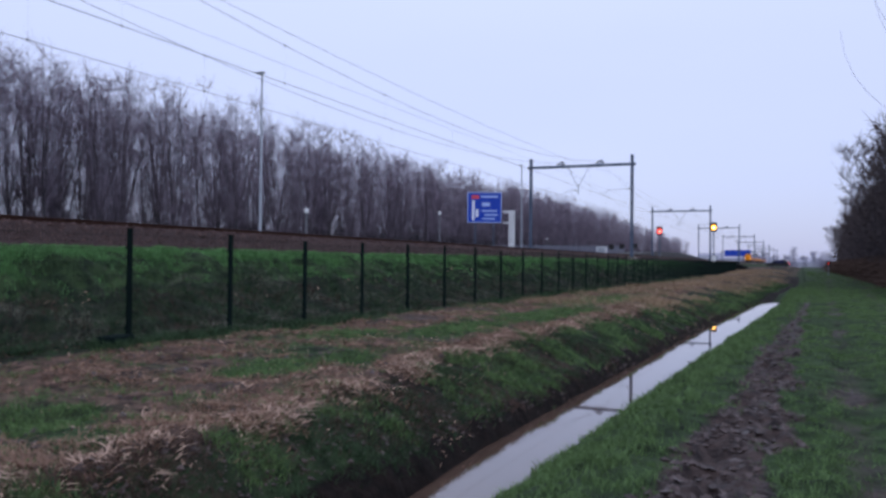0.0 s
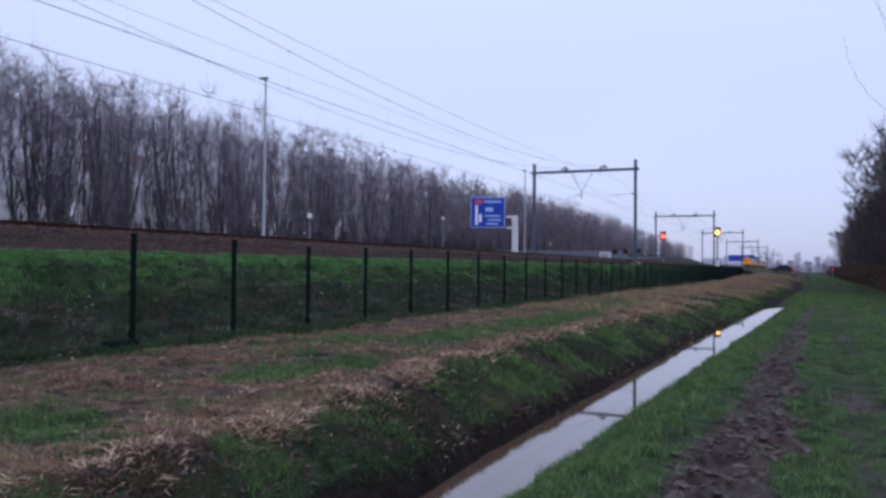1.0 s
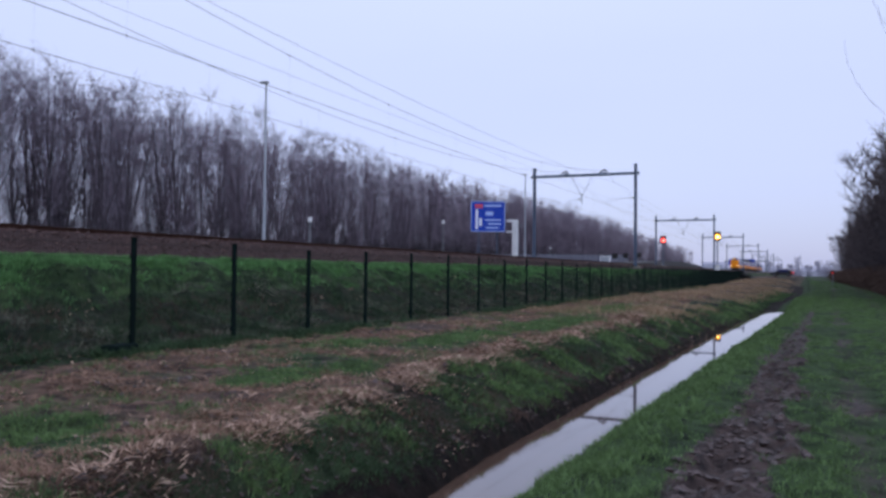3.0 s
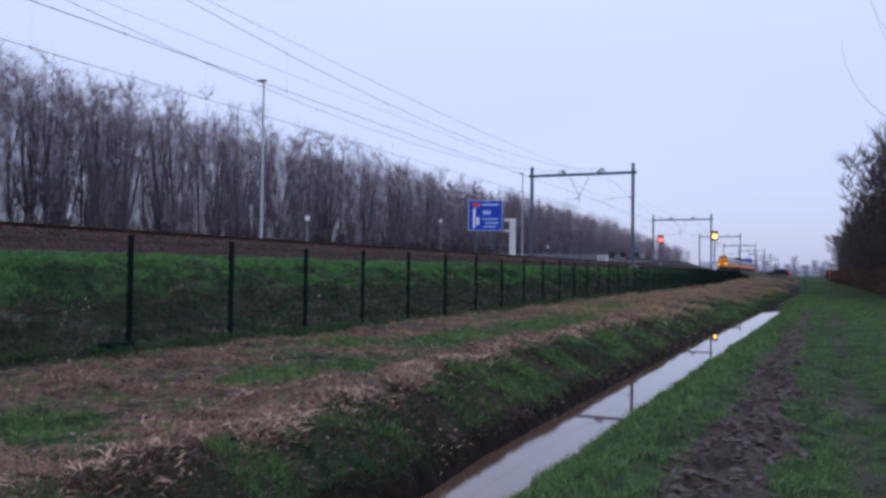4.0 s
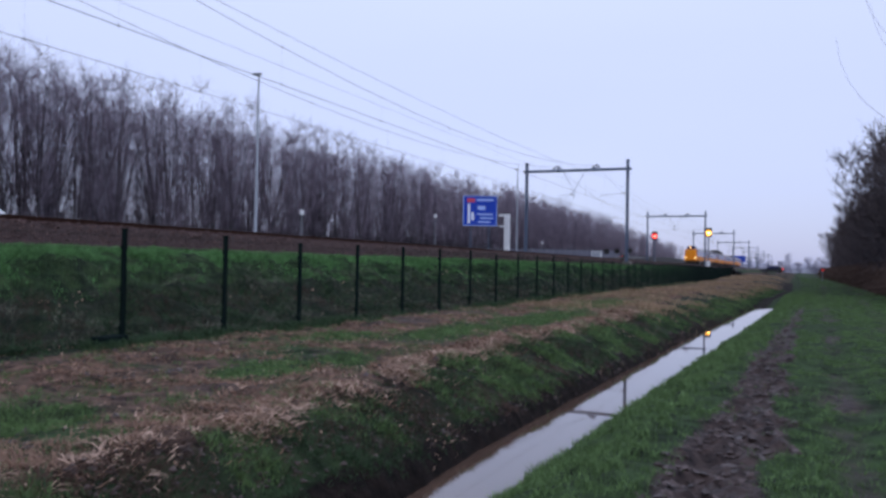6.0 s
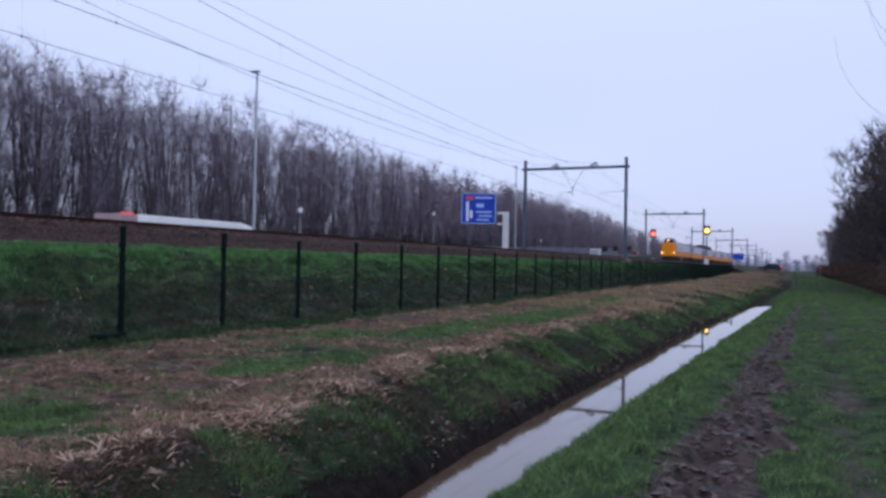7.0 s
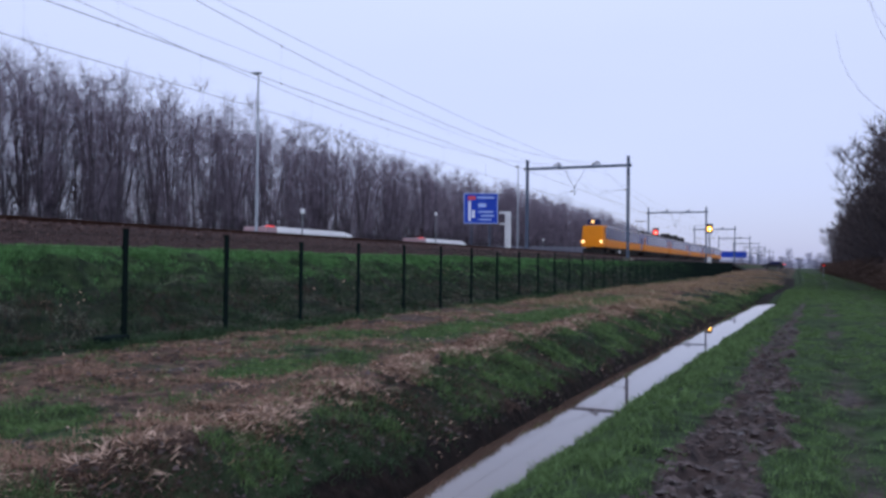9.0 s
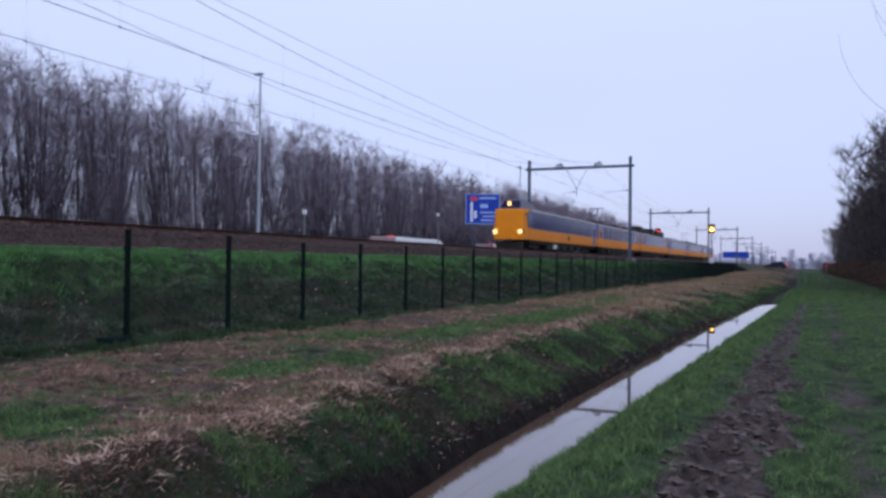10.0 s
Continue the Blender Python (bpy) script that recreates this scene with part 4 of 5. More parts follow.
def build_train():
    """Six coaches; the nose stands at y = 0 and the rest stretches to +y, z = 0 at the top of the rail."""
    t = thing("train", pose(FAR_TRACK, 63.0, RAIL_TOP), "yellow and blue-grey electric passenger train with lit headlamps", "train")
    length, gap = 26.4, 0.55
    lower = [(-1.39, 1.05), (1.39, 1.05), (1.41, 1.98), (-1.41, 1.98)]
    upper = [(-1.405, 1.98), (1.405, 1.98), (1.345, 3.55), (-1.345, 3.55)]
    crown = [(-1.345, 3.55), (1.345, 3.55), (1.2, 3.70), (0.85, 3.80), (0.3, 3.88), (-0.3, 3.88), (-0.85, 3.80), (-1.2, 3.70)]
    for c in range(6):
        y0 = c * (length + gap) + (1.5 if c == 0 else 0)
        y1 = c * (length + gap) + length
        last = c == 5
        coach = part("coach_side", hull(bmesh.new(), y0, y1, lower), M_YELLOW, t, "yellow lower coach side")
        part("window_band", hull(bmesh.new(), y0 + (0.8 if c == 0 else 0), y1, upper), M_TRAINBLUE, coach, "blue-grey upper coach side")
        part("roof", hull(bmesh.new(), y0 + (1.0 if c == 0 else 0), y1, crown), M_TRAINROOF, coach, smooth=False)
        bm = bmesh.new()
        for s in (-1, 1):
            box(bm, s * 1.37 - 0.02, s * 1.37 + 0.02, y0 + 0.9, y1 - 0.1, 3.52, 3.62)
        part("pale_stripe", bm, M_PALE, coach)
        first = y0 + (0.9 if c == 0 else 3.2)
        n = 9
        pitch = (y1 - 3.0 - first) / n
        for s in (-1, 1):
            for i in range(n):
                a = first + i * pitch
                part("window", bx(s * 1.40 - 0.025, s * 1.40 + 0.025, a + (0.015 if c == 0 else 0.12), a + pitch - (0.015 if c == 0 else 0.12), 2.04, 3.48 if c == 0 else 3.38, bevel=0.02), M_TRAINGLASS, coach)
            for a in (y0 + (24.0 if c == 0 else 0.7), y1 - 1.9):
                if a > y1 - 1.0:
                    continue
                door = part("door", bx(s * 1.41 - 0.02, s * 1.41 + 0.02, a, a + 1.2, 1.1, 3.0, bevel=0.015), M_YELLOW if c % 3 else M_TRAINBLUE, coach)
                part("door_pane", bx(s * 1.43 - 0.02, s * 1.43 + 0.02, a + 0.25, a + 0.95, 2.1, 2.85, bevel=0.02), M_TRAINGLASS, door)
        part("underframe", bx(-1.25, 1.25, y0 + 0.6, y1 - 0.4, 0.75, 1.05, bevel=0.05), M_UNDER, coach)
        bm = bmesh.new()
        for i in range(5):
            a = y0 + 6.0 + i * 2.6
            box(bm, -1.2, 1.2, a, a + 1.9, 0.35, 0.78, 0.06)
        part("underfloor_equipment", bm, M_UNDER, coach)
        for a in (c * (length + gap) + 4.0, y1 - 4.0):
            bm = bmesh.new()
            for s in (-1, 1):
                box(bm, s * 1.0 - 0.08, s * 1.0 + 0.08, a - 1.6, a + 1.6, 0.38, 0.62, 0.04)
                for d in (-1.25, 1.25):
                    rod(bm, (s * 0.68, a + d, 0.46), (s * 0.82, a + d, 0.46), 0.46, sides=16)
            box(bm, -0.95, 0.95, a - 0.4, a + 0.4, 0.4, 0.7)
            part("bogie", bm, M_UNDER, coach)
        for i, (a, l, h) in enumerate(((3.0, 2.4, 0.28), (7.5, 3.2, 0.22), (13.5, 2.0, 0.3), (18.5, 3.4, 0.24)) + (((22.3, 3.4, 0.25),) if c == 2 else ())):
            bm = bmesh.new()
            box(bm, -0.75, 0.75, y0 + a, y0 + a + l, 3.7, 3.85 + h * (3.4 if c == 2 else 1.0 if c % 3 else 0.4), 0.08)
            part("roof_unit", bm, M_UNDER if c in (1, 2, 4) else M_TRAINROOF, coach)
        if c in (1, 4):
            bm = bmesh.new()
            a = y0 + 4.5
            box(bm, -0.6, 0.6, a - 0.9, a + 0.9, 4.05, 4.13)
            for s in (-0.45, 0.45):
                rod(bm, (s, a + 0.7, 4.1), (s * 0.8, a - 1.0, 4.95), 0.035, sides=6)
                rod(bm, (s * 0.8, a - 1.0, 4.95), (s * 0.5, a + 0.4, 5.72), 0.03, sides=6)
            box(bm, -0.8, 0.8, a + 0.3, a + 0.5, 5.72, 5.80)
            part("pantograph", bm, M_UNDER, coach)
        if not last:
            part("gangway", bx(-0.95, 0.95, y1, y1 + gap, 1.2, 3.4), M_UNDER, coach)
    # nose: rounded upright yellow front with the raised dark cab set back above it
    bm = bx(-1.38, 1.38, 0.0, 1.9, 1.05, 3.62)
    up = [e for e in bm.edges if abs(e.verts[0].co.z - e.verts[1].co.z) > 1 and e.verts[0].co.y < 0.1]
    bmesh.ops.bevel(bm, geom=up, offset=0.28, segments=4, affect="EDGES", profile=0.5)
    topedge = [e for e in bm.edges if all(v.co.z > 3.6 and v.co.y < 0.4 for v in e.verts)]
    bmesh.ops.bevel(bm, geom=topedge, offset=0.12, segments=3, affect="EDGES", profile=0.5)
    for v in bm.verts:
        if v.co.z > 2.2:
            v.co.x *= 1 - 0.10 * (v.co.z - 2.2) / 1.4 * max(0.0, 1 - v.co.y / 1.9)
            v.co.y += 0.16 * (v.co.z - 2.2) / 1.4 * max(0.0, 1 - v.co.y / 1.9)
    nose = part("nose", bm, M_YELLOW, t, "rounded yellow front")
    part("gangway_door", bx(-0.45, 0.45, -0.025, 0.02, 1.15, 2.2, bevel=0.02), M_YELLOW, nose)
    part("side_panel", hull(bmesh.new(), 1.85, 2.5, [(-1.408, 1.98), (1.408, 1.98), (1.365, 3.1), (1.25, 3.5), (-1.25, 3.5), (-1.365, 3.1)]), M_YELLOW, nose)
    for s in (-1, 1):
        bm = bmesh.new()
        rim = [(2.40, 2.04)] + [(1.62 - 0.62 * abs(math.sin(a)) ** 0.8, 2.76 - 0.72 * math.cos(a)) for a in np.linspace(0.0, math.pi, 13)] + [(2.40, 3.48)]
        inner = [bm.verts.new((s * 1.34, y, z)) for y, z in rim]
        outer = [bm.verts.new((s * (1.425 - 0.02 * (z - 2.0)), y, z)) for y, z in rim]
        n = len(rim)
        for i in range(n):
            bm.faces.new((inner[i], inner[(i + 1) % n], outer[(i + 1) % n], outer[i]))
        bm.faces.new(inner[::-1]), bm.faces.new(outer)
        bmesh.ops.recalc_face_normals(bm, faces=bm.faces[:])
        part("front_window", bm, M_TRAINGLASS, nose, "dark side window with a rounded front end")
        part("hatch", bx(s * 1.41 - 0.02, s * 1.41 + 0.02, 14.0, 14.5, 1.35, 1.75, bevel=0.01), M_UNDER, nose, "small dark hatch in the coach side")
        part("white_box", bx(s * 1.2 - 0.1, s * 1.2 + 0.1, 9.6, 10.4, 0.42, 0.82, bevel=0.03), M_COLUMN, nose, "white box below the floor")
        part("cab_vent", bx(s * 1.40 - 0.02, s * 1.40 + 0.02, 0.45, 0.66, 3.08, 3.26, bevel=0.01), M_UNDER, nose)
    bm = bmesh.new()
    low = [bm.verts.new(v) for v in ((-1.05, 0.45, 3.55), (1.05, 0.45, 3.55), (1.2, 5.6, 3.55), (-1.2, 5.6, 3.55))]
    topv = [bm.verts.new(v) for v in ((-0.72, 1.15, 4.50), (0.72, 1.15, 4.50), (0.72, 3.2, 4.50), (-0.72, 3.2, 4.50))]
    for i in range(4):
        bm.faces.new((low[i], low[(i + 1) % 4], topv[(i + 1) % 4], topv[i]))
    bm.faces.new(topv), bm.faces.new(low[::-1])
    bmesh.ops.bevel(bm, geom=bm.edges[:], offset=0.1, segments=2, affect="EDGES", profile=0.5)
    cab = part("cab", bm, M_TRAINROOF, t, "grey raised cab with a dark windscreen")
    bm = bmesh.new()
    face = [bm.verts.new(v) for v in ((-0.92, 0.52, 3.72), (0.92, 0.52, 3.72), (0.70, 1.02, 4.38), (-0.70, 1.02, 4.38))]
    bm.faces.new(face)
    bmesh.ops.solidify(bm, geom=bm.faces[:], thickness=0.04)
    part("windscreen", bm, M_TRAINGLASS, cab)
    for x in (-1.1, 1.1):
        lathe_lamp("headlamp", x, -0.03, 1.68, 0.23, nose)
    lathe_lamp("top_lamp", -0.1, 0.68, 4.10, 0.20, cab)
    part("snow_plough", bx(-1.2, 1.2, 0.25, 0.6, 0.2, 0.85, bevel=0.06), M_UNDER, nose)
    part("coupler", bx(-0.25, 0.25, -0.35, 0.3, 0.75, 1.05, bevel=0.05), M_UNDER, nose)
    return t


train = build_train()


# ---- lorries and cars ----
def wheel(parent, x, y, r, w=0.3):
    bm = bmesh.new()
    rod(bm, (x - w / 2, y, r), (x + w / 2, y, r), r, sides=20)
    tyre = part("wheel", bm, M_TYRE, parent)
    bm = bmesh.new()
    rod(bm, (x - w / 2 - 0.01, y, r), (x + w / 2 + 0.01, y, r), r * 0.5, sides=14)
    part("rim", bm, M_GALV, tyre)


def build_truck():
    """A lorry that points to +y, its tail at y = 0, wheels on z = 0."""
    t = thing("lorry", None, "white box lorry with a faded red tail section and red lamps", "lorry", "lorries")
    part("rear_body", bx(-1.25, 1.25, 1.2, 2.7, 1.1, 3.74, bevel=0.06), M_TRUCKRED, t, "faded red rear box")
    part("front_body", bx(-1.27, 1.27, 2.75, 14.2, 1.1, 3.76, bevel=0.06), M_TRUCK, t, "white box body")
    part("chassis", bx(-0.9, 0.9, 1.3, 15.5, 0.7, 1.1), M_UNDER, t)
    bm = bmesh.new()
    sect = [(14.5, 0.6), (17.0, 0.6), (17.05, 1.9), (16.6, 2.8), (15.6, 3.5), (14.5, 3.7)]
    a = [bm.verts.new((-1.22, y, z)) for y, z in sect]
    b = [bm.verts.new((1.22, y, z)) for y, z in sect]
    for i in range(len(sect)):
        bm.faces.new((a[i], a[(i + 1) % 6], b[(i + 1) % 6], b[i]))
    bm.faces.new(a[::-1]), bm.faces.new(b)
    bmesh.ops.recalc_face_normals(bm, faces=bm.faces[:])
    bmesh.ops.bevel(bm, geom=bm.edges[:], offset=0.06, segments=2, affect="EDGES", profile=0.5)
    cab = part("cab", bm, M_TRUCK, t, "white cab with a sloping roof fairing")
    for s in (-1, 1):
        part("side_window", bx(s * 1.22 - 0.02, s * 1.22 + 0.02, 15.5, 16.5, 1.9, 2.7, bevel=0.02), M_TRAINGLASS, cab)
    part("windscreen", bx(-1.05, 1.05, 16.75, 16.98, 1.95, 2.7, bevel=0.03), M_TRAINGLASS, cab)
    for x in (-1.0, 1.0):
        part("tail_lamp", bx(x - 0.2, x + 0.2, 1.12, 1.22, 0.9, 1.1), M_REDDIM, t, "lit red tail lamp")
        for y in (2.2, 3.5, 4.8, 12.6, 15.9):
            wheel(t, x, y, 0.5)
    part("roof_lamp", bx(0.7, 1.22, 1.6, 2.4, 3.72, 3.84, bevel=0.04), M_REDDIM, t, "lit red lamp on the roof edge")
    return t


lorries = [build_truck()]
lorries.append(copy_thing(lorries[0], pose(0, 0, 0)))


def build_car(name, label, paint):
    """A hatchback that points to +y, its tail at y = 0."""
    t = thing(name, None, label, "car", "cars")
    sect = [(0.0, 0.35), (4.2, 0.35), (4.25, 0.75), (3.2, 0.95), (2.5, 1.42), (0.7, 1.48), (0.1, 1.05)]
    bm = bmesh.new()
    a = [bm.verts.new((-0.86, y, z)) for y, z in sect]
    b = [bm.verts.new((0.86, y, z)) for y, z in sect]
    n = len(sect)
    for i in range(n):
        bm.faces.new((a[i], a[(i + 1) % n], b[(i + 1) % n], b[i]))
    bm.faces.new(a[::-1]), bm.faces.new(b)
    bmesh.ops.recalc_face_normals(bm, faces=bm.faces[:])
    bmesh.ops.bevel(bm, geom=bm.edges[:], offset=0.07, segments=2, affect="EDGES", profile=0.5)
    part("body", bm, paint, t)
    for s in (-1, 1):
        part("side_window", bx(s * 0.86 - 0.015, s * 0.86 + 0.015, 0.75, 2.6, 0.98, 1.36, bevel=0.03), M_TRAINGLASS, t)
        part("tail_lamp", bx(s * 0.68 - 0.14, s * 0.68 + 0.14, -0.03, 0.1, 0.80, 0.96, bevel=0.02), M_RED, t, "lit red tail lamp")
        for y in (0.85, 3.4):
            wheel(t, s * 0.78, y, 0.31, 0.2)
    return t


road_car = build_car("car", "dark car with lit tail lamps on the motorway", M_CARBLACK)


# ---- distance ----
waiting_car = build_car("car", "black car waiting at the far end of the path", M_CARBLACK)
waiting_car.matrix_basis = pose(-2.35, 175, float(height(-7.6, 175.5)) + 0.02, 0, 0, 80)


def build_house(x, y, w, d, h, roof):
    t = thing("far_building", pose(x, y, 0), "grey building far off on the horizon, haze tinted in", "building", "far buildings")
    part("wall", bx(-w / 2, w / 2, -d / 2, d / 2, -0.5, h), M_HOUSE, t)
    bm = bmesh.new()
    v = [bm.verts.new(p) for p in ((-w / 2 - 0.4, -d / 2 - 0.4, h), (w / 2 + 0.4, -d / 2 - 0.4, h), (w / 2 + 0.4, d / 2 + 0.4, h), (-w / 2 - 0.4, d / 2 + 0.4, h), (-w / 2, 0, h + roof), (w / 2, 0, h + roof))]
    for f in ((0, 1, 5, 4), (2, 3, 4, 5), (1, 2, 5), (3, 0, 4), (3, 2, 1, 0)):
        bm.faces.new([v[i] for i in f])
    part("roof", bm, M_FARHAZE, t)
    # Panes take the haze-tinted grey too, so they barely stand out.
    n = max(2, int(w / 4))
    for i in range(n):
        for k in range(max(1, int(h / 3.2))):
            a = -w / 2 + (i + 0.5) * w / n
            part("window", bx(a - 0.7, a + 0.7, -d / 2 - 0.04, -d / 2 + 0.02, 1.0 + 3.2 * k, 2.6 + 3.2 * k), M_FARHAZE, t)


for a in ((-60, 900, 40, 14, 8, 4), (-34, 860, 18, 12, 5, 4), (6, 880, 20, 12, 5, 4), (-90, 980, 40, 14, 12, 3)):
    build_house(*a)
# Bark and twigs wear the haze-tinted grey, standing in for distance haze.
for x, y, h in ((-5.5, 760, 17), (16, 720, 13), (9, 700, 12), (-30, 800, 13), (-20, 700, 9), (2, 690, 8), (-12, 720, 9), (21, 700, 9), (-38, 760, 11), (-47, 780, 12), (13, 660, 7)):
    build_tree("far_tree", "leafless tree far off on the horizon, haze tinted in", "tree", "far trees", M_FARHAZE, M_FARHAZE, pose(x, y, 0), seed=int(h * 7 + y), tall=h, trunks=3,
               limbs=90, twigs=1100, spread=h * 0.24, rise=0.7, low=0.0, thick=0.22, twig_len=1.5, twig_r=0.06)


def build_far_wood():
    """Low woods and hedges along the horizon, with the haze put into their colour."""
    r = np.random.RandomState(77)
    segs = []
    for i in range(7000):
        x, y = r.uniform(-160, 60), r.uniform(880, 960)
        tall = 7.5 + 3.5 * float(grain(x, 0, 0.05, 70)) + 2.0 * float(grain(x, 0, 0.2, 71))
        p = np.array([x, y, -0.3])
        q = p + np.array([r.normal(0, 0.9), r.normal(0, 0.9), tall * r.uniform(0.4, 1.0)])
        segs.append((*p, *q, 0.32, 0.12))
    tagged(raw("far_wood", *ribbons(segs), M_FARHAZE), "grey leafless wood along the horizon, haze tinted in", "wood", kind="stuff")


build_far_wood()


def build_warning_lamp():
    t = thing("warning_lamp", pose(3.8, 138, 0), "slim post with a lit red warning lamp at the far crossing", "warning light")
    bm = bmesh.new()
    rod(bm, (0, 0, -0.1), (0, 0, 1.9), 0.05, 0.05, 8)
    part("post", bm, M_GALV, t)
    part("backboard", bx(-0.3, 0.3, 0.03, 0.07, 1.35, 2.25, bevel=0.015), M_SIGNALBOX, t)
    bm = bmesh.new()
    rod(bm, (0, -0.06, 1.85), (0, 0.03, 1.85), 0.12, sides=14)
    part("lens", bm, M_REDDIM, t, "lit red lens")


build_warning_lamp()


def build_gantry():
    t = thing("sign_gantry", pose(-40, 620, 0.8), "far motorway gantry with wide blue signs", "sign gantry")
    for x in (-14, 14):
        part("leg", bx(x - 0.3, x + 0.3, -0.3, 0.3, 0, 10.5), M_GALV, t)
    part("crossbeam", bx(-14, 14, -0.3, 0.3, 9.6, 10.3), M_GALV, t)
    for x in (-2.5,):
        part("sign_panel", bx(x - 9, x + 9, -0.5, -0.35, 6.9, 11.4), M_SIGNBLUE, t, "blue sign")


build_gantry()


# ---- grass, reeds and stones ----
def blades(name, n, sample, tall, wide, lean, mat, label, category, seed, tuft=1, size=0.0):
    """Many narrow leaves that stand on the ground. sample: (n, 2) of sheared coordinate and distance."""
    r = np.random.RandomState(seed)
    p = np.repeat(sample(r, n // tuft), tuft, axis=0)
    grown = np.repeat(r.uniform(0.6, 1.35, n // tuft), tuft)
    p = p + r.normal(0, 1, p.shape) * (size * (0.7 + np.clip(p[:, 1:2], 0, 60) / 30))
    s, y = p[:, 0], p[:, 1]
    x, z = s + shear(s, y), height(s, y) - 0.01
    far = 0.6 + np.clip(y, 0, 60) / 22.0
    h = tall * grown * r.uniform(0.5, 1.2, len(s)) * (0.95 + 0.05 * far)
    w = wide * r.uniform(0.6, 1.3, len(s)) * far
    a, b = r.uniform(0, 6.283, len(s)), r.uniform(0, 6.283, len(s))
    tilt = h * np.abs(r.normal(lean, 0.35, len(s)))
    base = np.stack([x, y, z], 1)
    side = np.stack([np.cos(a) * w, np.sin(a) * w, np.zeros(len(s))], 1) * 0.5
    flat = 1 / (1 + 0.6 * lean ** 2)
    bend = np.stack([np.cos(b) * tilt * 0.4, np.sin(b) * tilt * 0.4, h * (0.62 if lean < 1.2 else flat * 1.1)], 1)
    tip = np.stack([np.cos(b) * tilt, np.sin(b) * tilt, h * flat], 1)
    v = np.stack([base - side, base + side, base + bend + side * 0.7, base + bend - side * 0.7, base + tip], 1).reshape(-1, 3)
    i = np.arange(len(s))[:, None] * 5
    faces = (i + np.array([[0, 1, 2, 3]])).tolist() + (i + np.array([[3, 2, 4]])).tolist()
    tagged(raw(name, v.tolist(), faces, mat), label, category, kind="stuff")


def strip(s0, s1, y0, y1, power=2.0, patch=None, clump=0.0):
    """Samples of a strip of ground, denser close by, thinned by a patch function."""
    def sample(r, n):
        out = np.empty((0, 2))
        while len(out) < n:
            y = y0 + (y1 - y0) * r.rand(n) ** power
            s = r.uniform(s0, s1, n)
            if clump:
                s, y = s + r.normal(0, clump, n) * 0.3, y + r.normal(0, clump, n) * 0.3
            if patch is not None:
                keep = r.rand(n) < patch(s, y)
                s, y = s[keep], y[keep]
            out = np.concatenate([out, np.stack([s, y], 1)])
        return out[:n]
    return sample


grass_path = lambda s, y: np.clip((1 - 0.97 * in_mud(s, y)) * (1 - 0.78 * np.exp(-((s - rut_at(y)) / 0.26) ** 2) * np.clip(1.0 + grain(s, y, 0.6, 14), 0.3, 1)) * (1 - 0.6 * np.exp(-((s - 1.6) / 0.35) ** 2))
                                  * np.clip(0.55 - 1.0 * grain(s, y, 1.0, 17) + 0.9 * grain(s, y, 3.0, 18), 0.03, 1), 0.02, 1)
field_green = lambda s, y: np.clip(in_green(s, y) + 0.03, 0, 1) * (s < ridge_at(y))
dry = lambda s, y: (1 - 0.97 * in_green(s, y)) * np.clip(0.35 + 0.9 * grain(s, y, 1.1, 19) + 0.5 * grain(s, y, 3.0, 20) + 0.25 * (s < -7.8), 0.02, 1) * (s < ridge_at(y) + 0.1)
on_ridge = lambda s, y: np.exp(-((s - ridge_at(y)) / 0.16) ** 2) * np.clip(0.45 + 0.9 * grain(s, y, 1.3, 38), 0.02, 1)
on_bank = lambda s, y: (s > ridge_at(y) + 0.1) * (s < water_edge(y) - 0.2) * np.clip(0.15 + 1.2 * grain(s, y, 0.9, 35) + 0.9 * grain(s, y, 2.5, 37), 0.0, 1)
bank_dead = lambda s, y: np.clip((20 - y) / 10, 0.25, 1) * (s > ridge_at(y)) * np.clip(0.3 - 1.1 * grain(s, y, 0.9, 35), 0.12, 1)
bank_top = lambda s, y: np.clip(0.05 + (s + 14.0) * -0.75 + 0.6 * grain(s, y, 0.7, 36) + 1.0 * grain(s, y, 2.0, 39), 0.02, 1)
blades("grass", 130000, strip(-2.7, 4.2, 3.5, 60, 2.2, grass_path), 0.07, 0.008, 0.7, M_GRASS, "short wet green grass on the path", "grass", 41, 12, 0.05)
blades("ditch_edge_grass", 26000, strip(-2.95, -1.5, 4.0, 60, 2.2, lambda s, y: np.clip(0.75 + 0.5 * grain(s, y, 1.8, 59), 0.1, 1) * (s > -2.80)), 0.11, 0.009, 0.7, M_GRASS, "longer green grass along the edge of the ditch", "grass", 57, 16, 0.05)
blades("far_grass", 40000, strip(-2.6, 4.6, 30, 200, 1.5, grass_path), 0.06, 0.012, 0.7, M_GRASS, "short wet green grass along the far path", "grass", 52, 8, 0.06)
blades("bank_grass", 34000, strip(-6.2, -4.25, 3.2, 90, 2.2, on_bank), 0.11, 0.009, 0.8, M_GRASS, "rough green grass on the ditch bank", "grass", 42, 22, 0.06)
blades("bank_weeds", 42000, strip(-6.0, -4.0, 2.6, 90, 2.2, lambda s, y: 1.0 * (s > ridge_at(y) + 0.05) * (s < water_edge(y) - 0.16) * np.clip(0.5 + grain(s, y, 2.0, 60), 0.05, 1)), 0.09, 0.010, 1.0, M_GRASS_D, "dark low weeds on the ditch bank", "weeds", 53, 12, 0.05)
blades("field_grass", 46000, strip(-9.7, -4.6, 3.5, 50, 1.8, field_green), 0.075, 0.009, 0.6, M_GRASS, "patches of green grass between dead reeds", "grass", 43, 12, 0.05)
blades("embankment_grass", 110000, strip(-15.5, -12.6, 8, 130, 1.7, bank_top), 0.15, 0.013, 1.1, M_GRASS_E, "green grass on the railway bank", "grass", 44, 20, 0.09)
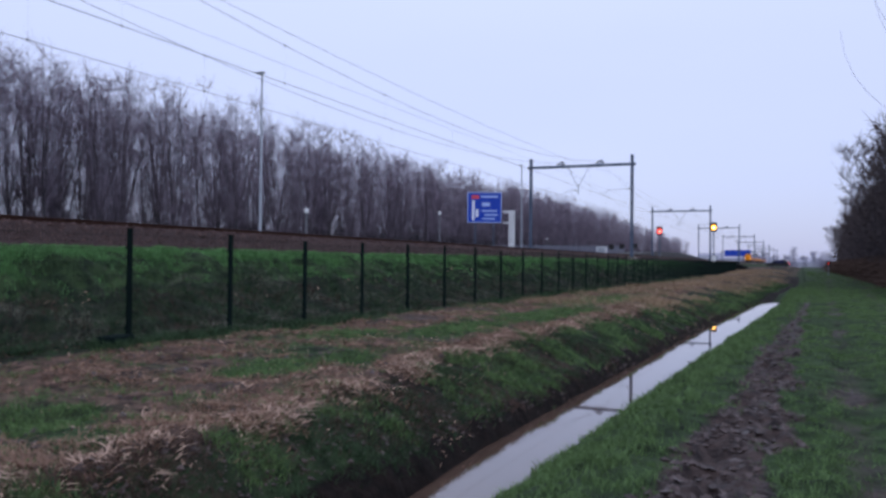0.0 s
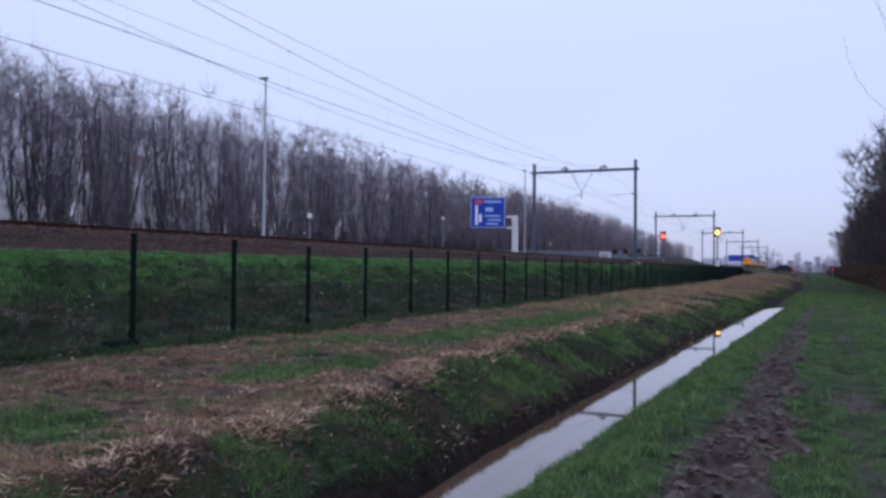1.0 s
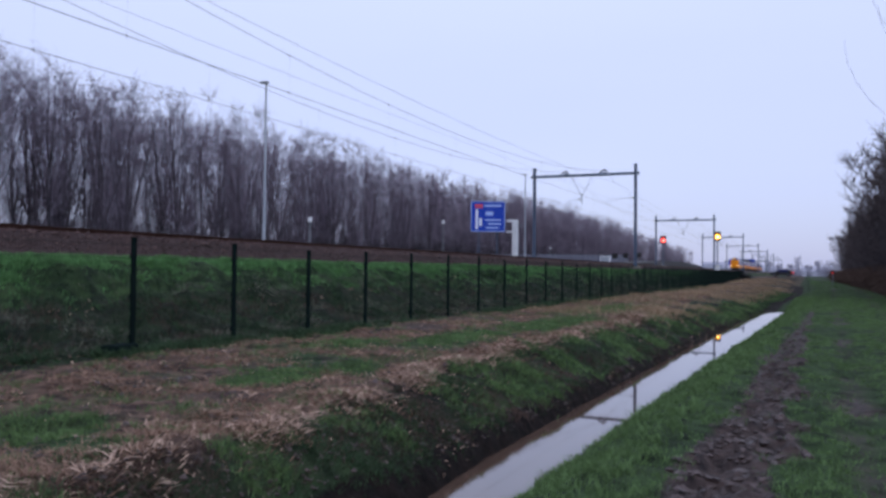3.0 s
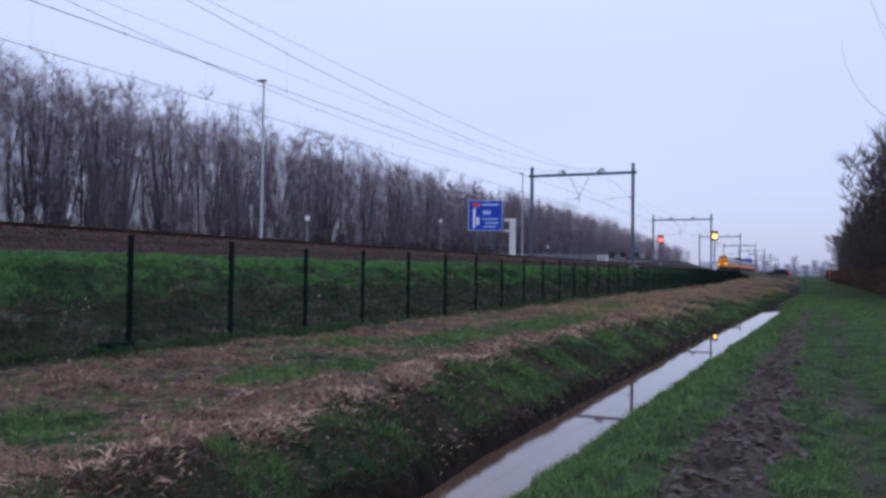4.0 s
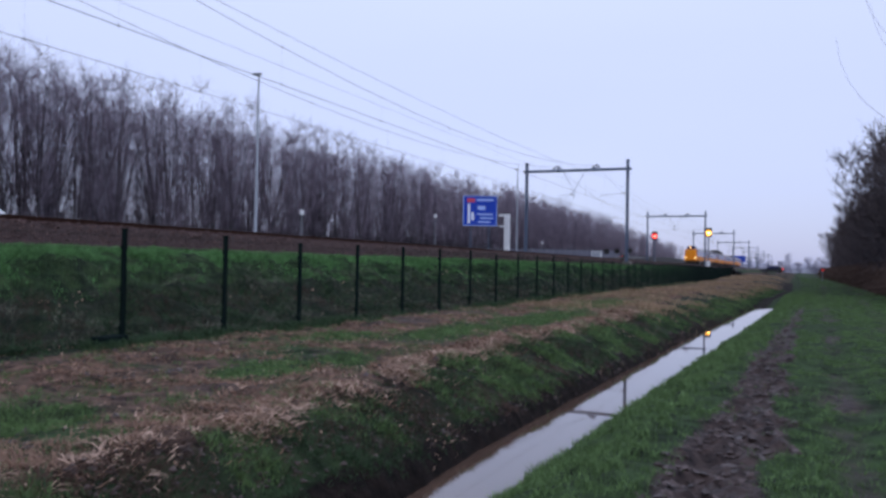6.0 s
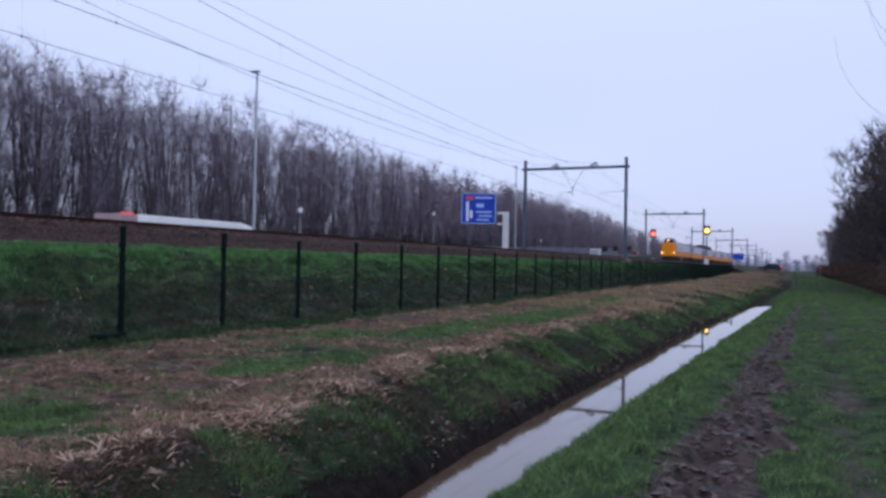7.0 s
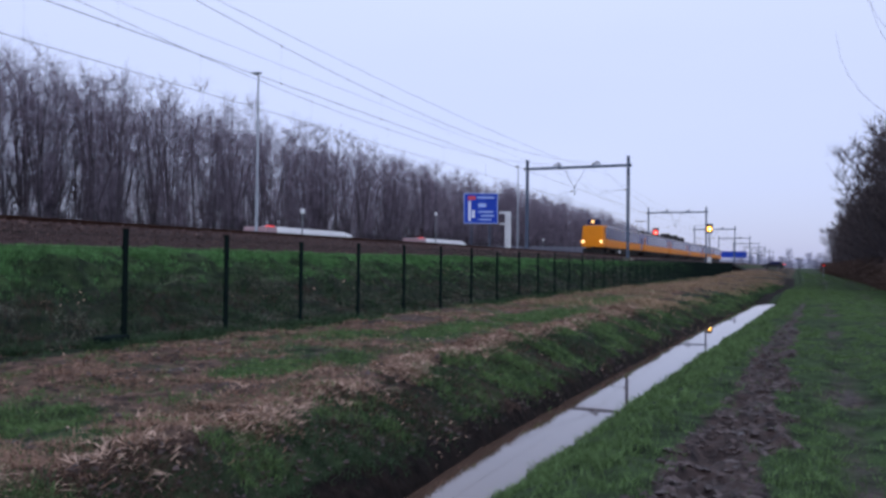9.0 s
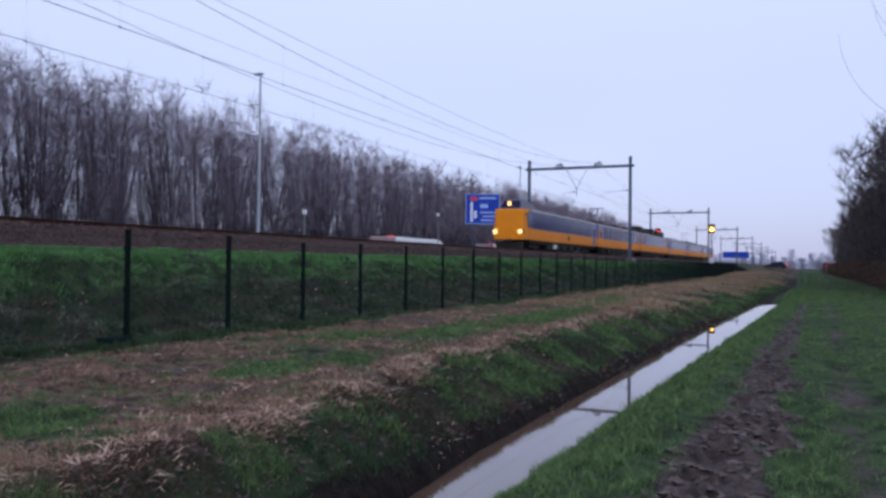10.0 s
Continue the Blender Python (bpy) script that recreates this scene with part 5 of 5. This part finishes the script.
blades("embankment_weeds", 44000, strip(-14.3, -9.9, 6, 120, 1.7, lambda s, y: np.clip(0.3 + grain(s, y, 1.3, 40) + 0.7 * grain(s, y, 2.6, 61), 0.02, 1)), 0.19, 0.014, 1.2, M_GRASS_D, "dark rough weeds behind the fence", "weeds", 45, 18, 0.10)
blades("embankment_dead_weeds", 24000, strip(-13.4, -9.9, 5, 90, 1.8, lambda s, y: np.clip(0.05 + 0.5 * (s > -11.4) + 0.9 * grain(s, y, 1.1, 65) + 0.6 * grain(s, y, 3.0, 66), 0.01, 1)), 0.17, 0.012, 1.3, M_WEED, "bleached grey-green weeds on the lower railway bank", "weeds", 66, 14, 0.09)
blades("embankment_stalks", 7000, strip(-12.6, -9.9, 5, 60, 1.9, lambda s, y: np.clip(0.15 + grain(s, y, 0.8, 46) + 0.4 * (y < 12), 0.02, 1)), 0.22, 0.012, 1.3, M_BRAMBLE, "brown dead stalks at the foot of the bank", "dead stalks", 54, 8, 0.10)
blades("reed_litter", 42000, strip(-9.6, -4.6, 3.0, 60, 1.9, dry), 0.10, 0.014, 1.5, M_STRAW_D, "flattened brown dead reeds", "dead reeds", 46, 8, 0.07)
blades("straw_ridge", 5200, strip(-6.2, -4.3, 3.0, 45, 1.7, on_ridge), 0.12, 0.030, 1.7, M_STRAW, "pale broken reed leaves along the ditch edge", "dead reeds", 47, 9, 0.055)
blades("ridge_litter", 9000, strip(-6.4, -4.3, 3.0, 45, 1.7, lambda s, y: np.exp(-((s - ridge_at(y) + 0.12) / 0.30) ** 2) * np.clip(0.3 + 1.1 * grain(s, y, 1.3, 38), 0.02, 1)), 0.11, 0.020, 1.5, M_STRAW_D, "brown broken reed leaves heaped on the ditch edge", "dead reeds", 62, 9, 0.07)
blades("pale_stalks", 3600, strip(-9.5, -4.6, 3.0, 60, 1.8, dry), 0.09, 0.018, 1.6, M_STRAW, "pale straw scattered on the field", "straw", 48, 8, 0.05)
blades("tall_dead_grass", 16000, strip(-9.4, -5.6, 26, 150, 1.2, lambda s, y: np.clip(0.3 + grain(s, y, 0.35, 47), 0.05, 1)), 0.22, 0.014, 0.8, M_STRAW_F, "standing dead brown grass", "dead grass", 49, 12, 0.12)
blades("bank_litter", 13000, strip(-6.0, -4.2, 2.6, 50, 2.0, bank_dead), 0.09, 0.012, 1.4, M_BRAMBLE, "brown dead stalks hanging down the ditch bank", "dead reeds", 50, 7, 0.05)
blades("fence_foot_grass", 16000, strip(-10.1, -9.45, 9, 90, 1.6, lambda s, y: np.clip(0.4 + grain(s, y, 0.7, 48), 0.03, 1)), 0.19, 0.012, 0.9, M_GRASS_D, "longer grass along the foot of the fence", "grass", 51, 14, 0.07)


blades("leaf_flecks", 2600, strip(-9.4, -3.9, 3.2, 40, 1.8, lambda s, y: np.clip(0.2 + grain(s, y, 0.9, 57), 0.03, 1)), 0.05, 0.030, 1.3, M_STRAW, "small pale dead leaves scattered on the bank and field", "dead leaves", 55, 2, 0.1)
blades("bank_foot_flecks", 500, strip(-13.0, -9.8, 6, 40, 1.5, lambda s, y: np.clip(grain(s, y, 0.6, 58), 0.02, 1)), 0.08, 0.035, 1.2, M_STRAW, "pale dead leaves at the foot of the railway bank", "dead leaves", 56, 2, 0.1)


def lumps(name, n, sample, small, big, mat, label, category, seed, squash=0.8):
    """Loose rough stones or clods on the ground."""
    r = np.random.RandomState(seed)
    p = sample(r, n)
    s, y = p[:, 0], p[:, 1]
    e = small + (big - small) * r.rand(n) ** 2.5
    d = np.array([[1, 0, 0], [-1, 0, 0], [0, 1, 0], [0, -1, 0], [0, 0, squash], [0, 0, -squash]])
    v = np.stack([s + shear(s, y), y, height(s, y) + e * 0.2], 1)[:, None, :] + (d[None] + r.normal(0, 0.2, (n, 6, 3))) * e[:, None, None] * r.uniform(0.6, 1.3, (n, 6, 1))
    i = np.arange(n)[:, None] * 6
    faces = np.concatenate([i + np.array([f]) for f in ((0, 2, 4), (2, 1, 4), (1, 3, 4), (3, 0, 4), (2, 0, 5), (1, 2, 5), (3, 1, 5), (0, 3, 5))])
    tagged(raw(name, v.reshape(-1, 3).tolist(), faces.tolist(), mat), label, category, kind="stuff")


lumps("ballast_stones", 9000, strip(-17.2, -15.6, 6, 86, 1.6), 0.028, 0.06, M_STONE, "reddish brown broken ballast stones", "ballast", 61)
lumps("mud_clods", 2200, strip(-1.7, -0.1, 4.5, 32, 1.8, lambda s, y: in_mud(s, y) * np.clip(0.4 + grain(s, y, 3.0, 63), 0.03, 1)), 0.008, 0.06, M_CLOD, "dark wet clods of churned mud", "mud", 62, 0.5)
lumps("bank_clods", 1500, strip(-4.75, -4.1, 4.0, 45, 1.8, lambda s, y: 1.0 * (s < water_edge(y) + 0.02)), 0.010, 0.045, M_CLOD, "dark wet clods at the water's edge", "mud", 63, 0.6)
lumps("field_clods", 1800, strip(-9.4, -5.0, 3.5, 30, 1.6, lambda s, y: (1 - in_green(s, y)) * np.clip(grain(s, y, 1.7, 33) + 0.1, 0.01, 1)), 0.012, 0.06, M_CLOD, "dark clods between the dead reeds", "mud", 64, 0.5)


# ---- what moves ----
def motions():
    walk(train, [(t, pose(FAR_TRACK, y, RAIL_TOP)) for t, y in ((0.0, 391.5), (2.5, 308.8), (5.0, 226.5), (7.5, 143.3), (8.5, 110.6), (10.0, 63.7))])
    v = 23.4
    walk(lorries[0], [(t, pose(-43.0, 39.5 + v * (t - 7), 0.82)) for t in (0.0, 5.0, 10.0)])
    walk(lorries[1], [(t, pose(-43.0, 33.3 + 22.2 * (t - 8), 0.82)) for t in (0.0, 5.0, 10.0)])
    climb = lambda y: 0.84 + 0.0295 * max(0.0, y - 120)
    walk(road_car, [(t, pose(-47.5, y, climb(y), math.degrees(math.atan(0.0295)) if y > 118 else 0)) for t, y in ((0.0, 96.0), (1.0, 120.0), (4.5, 205.0), (5.5, 229.0), (7.0, 264.0), (8.0, 272.0), (10.0, 284.0))])


motions()
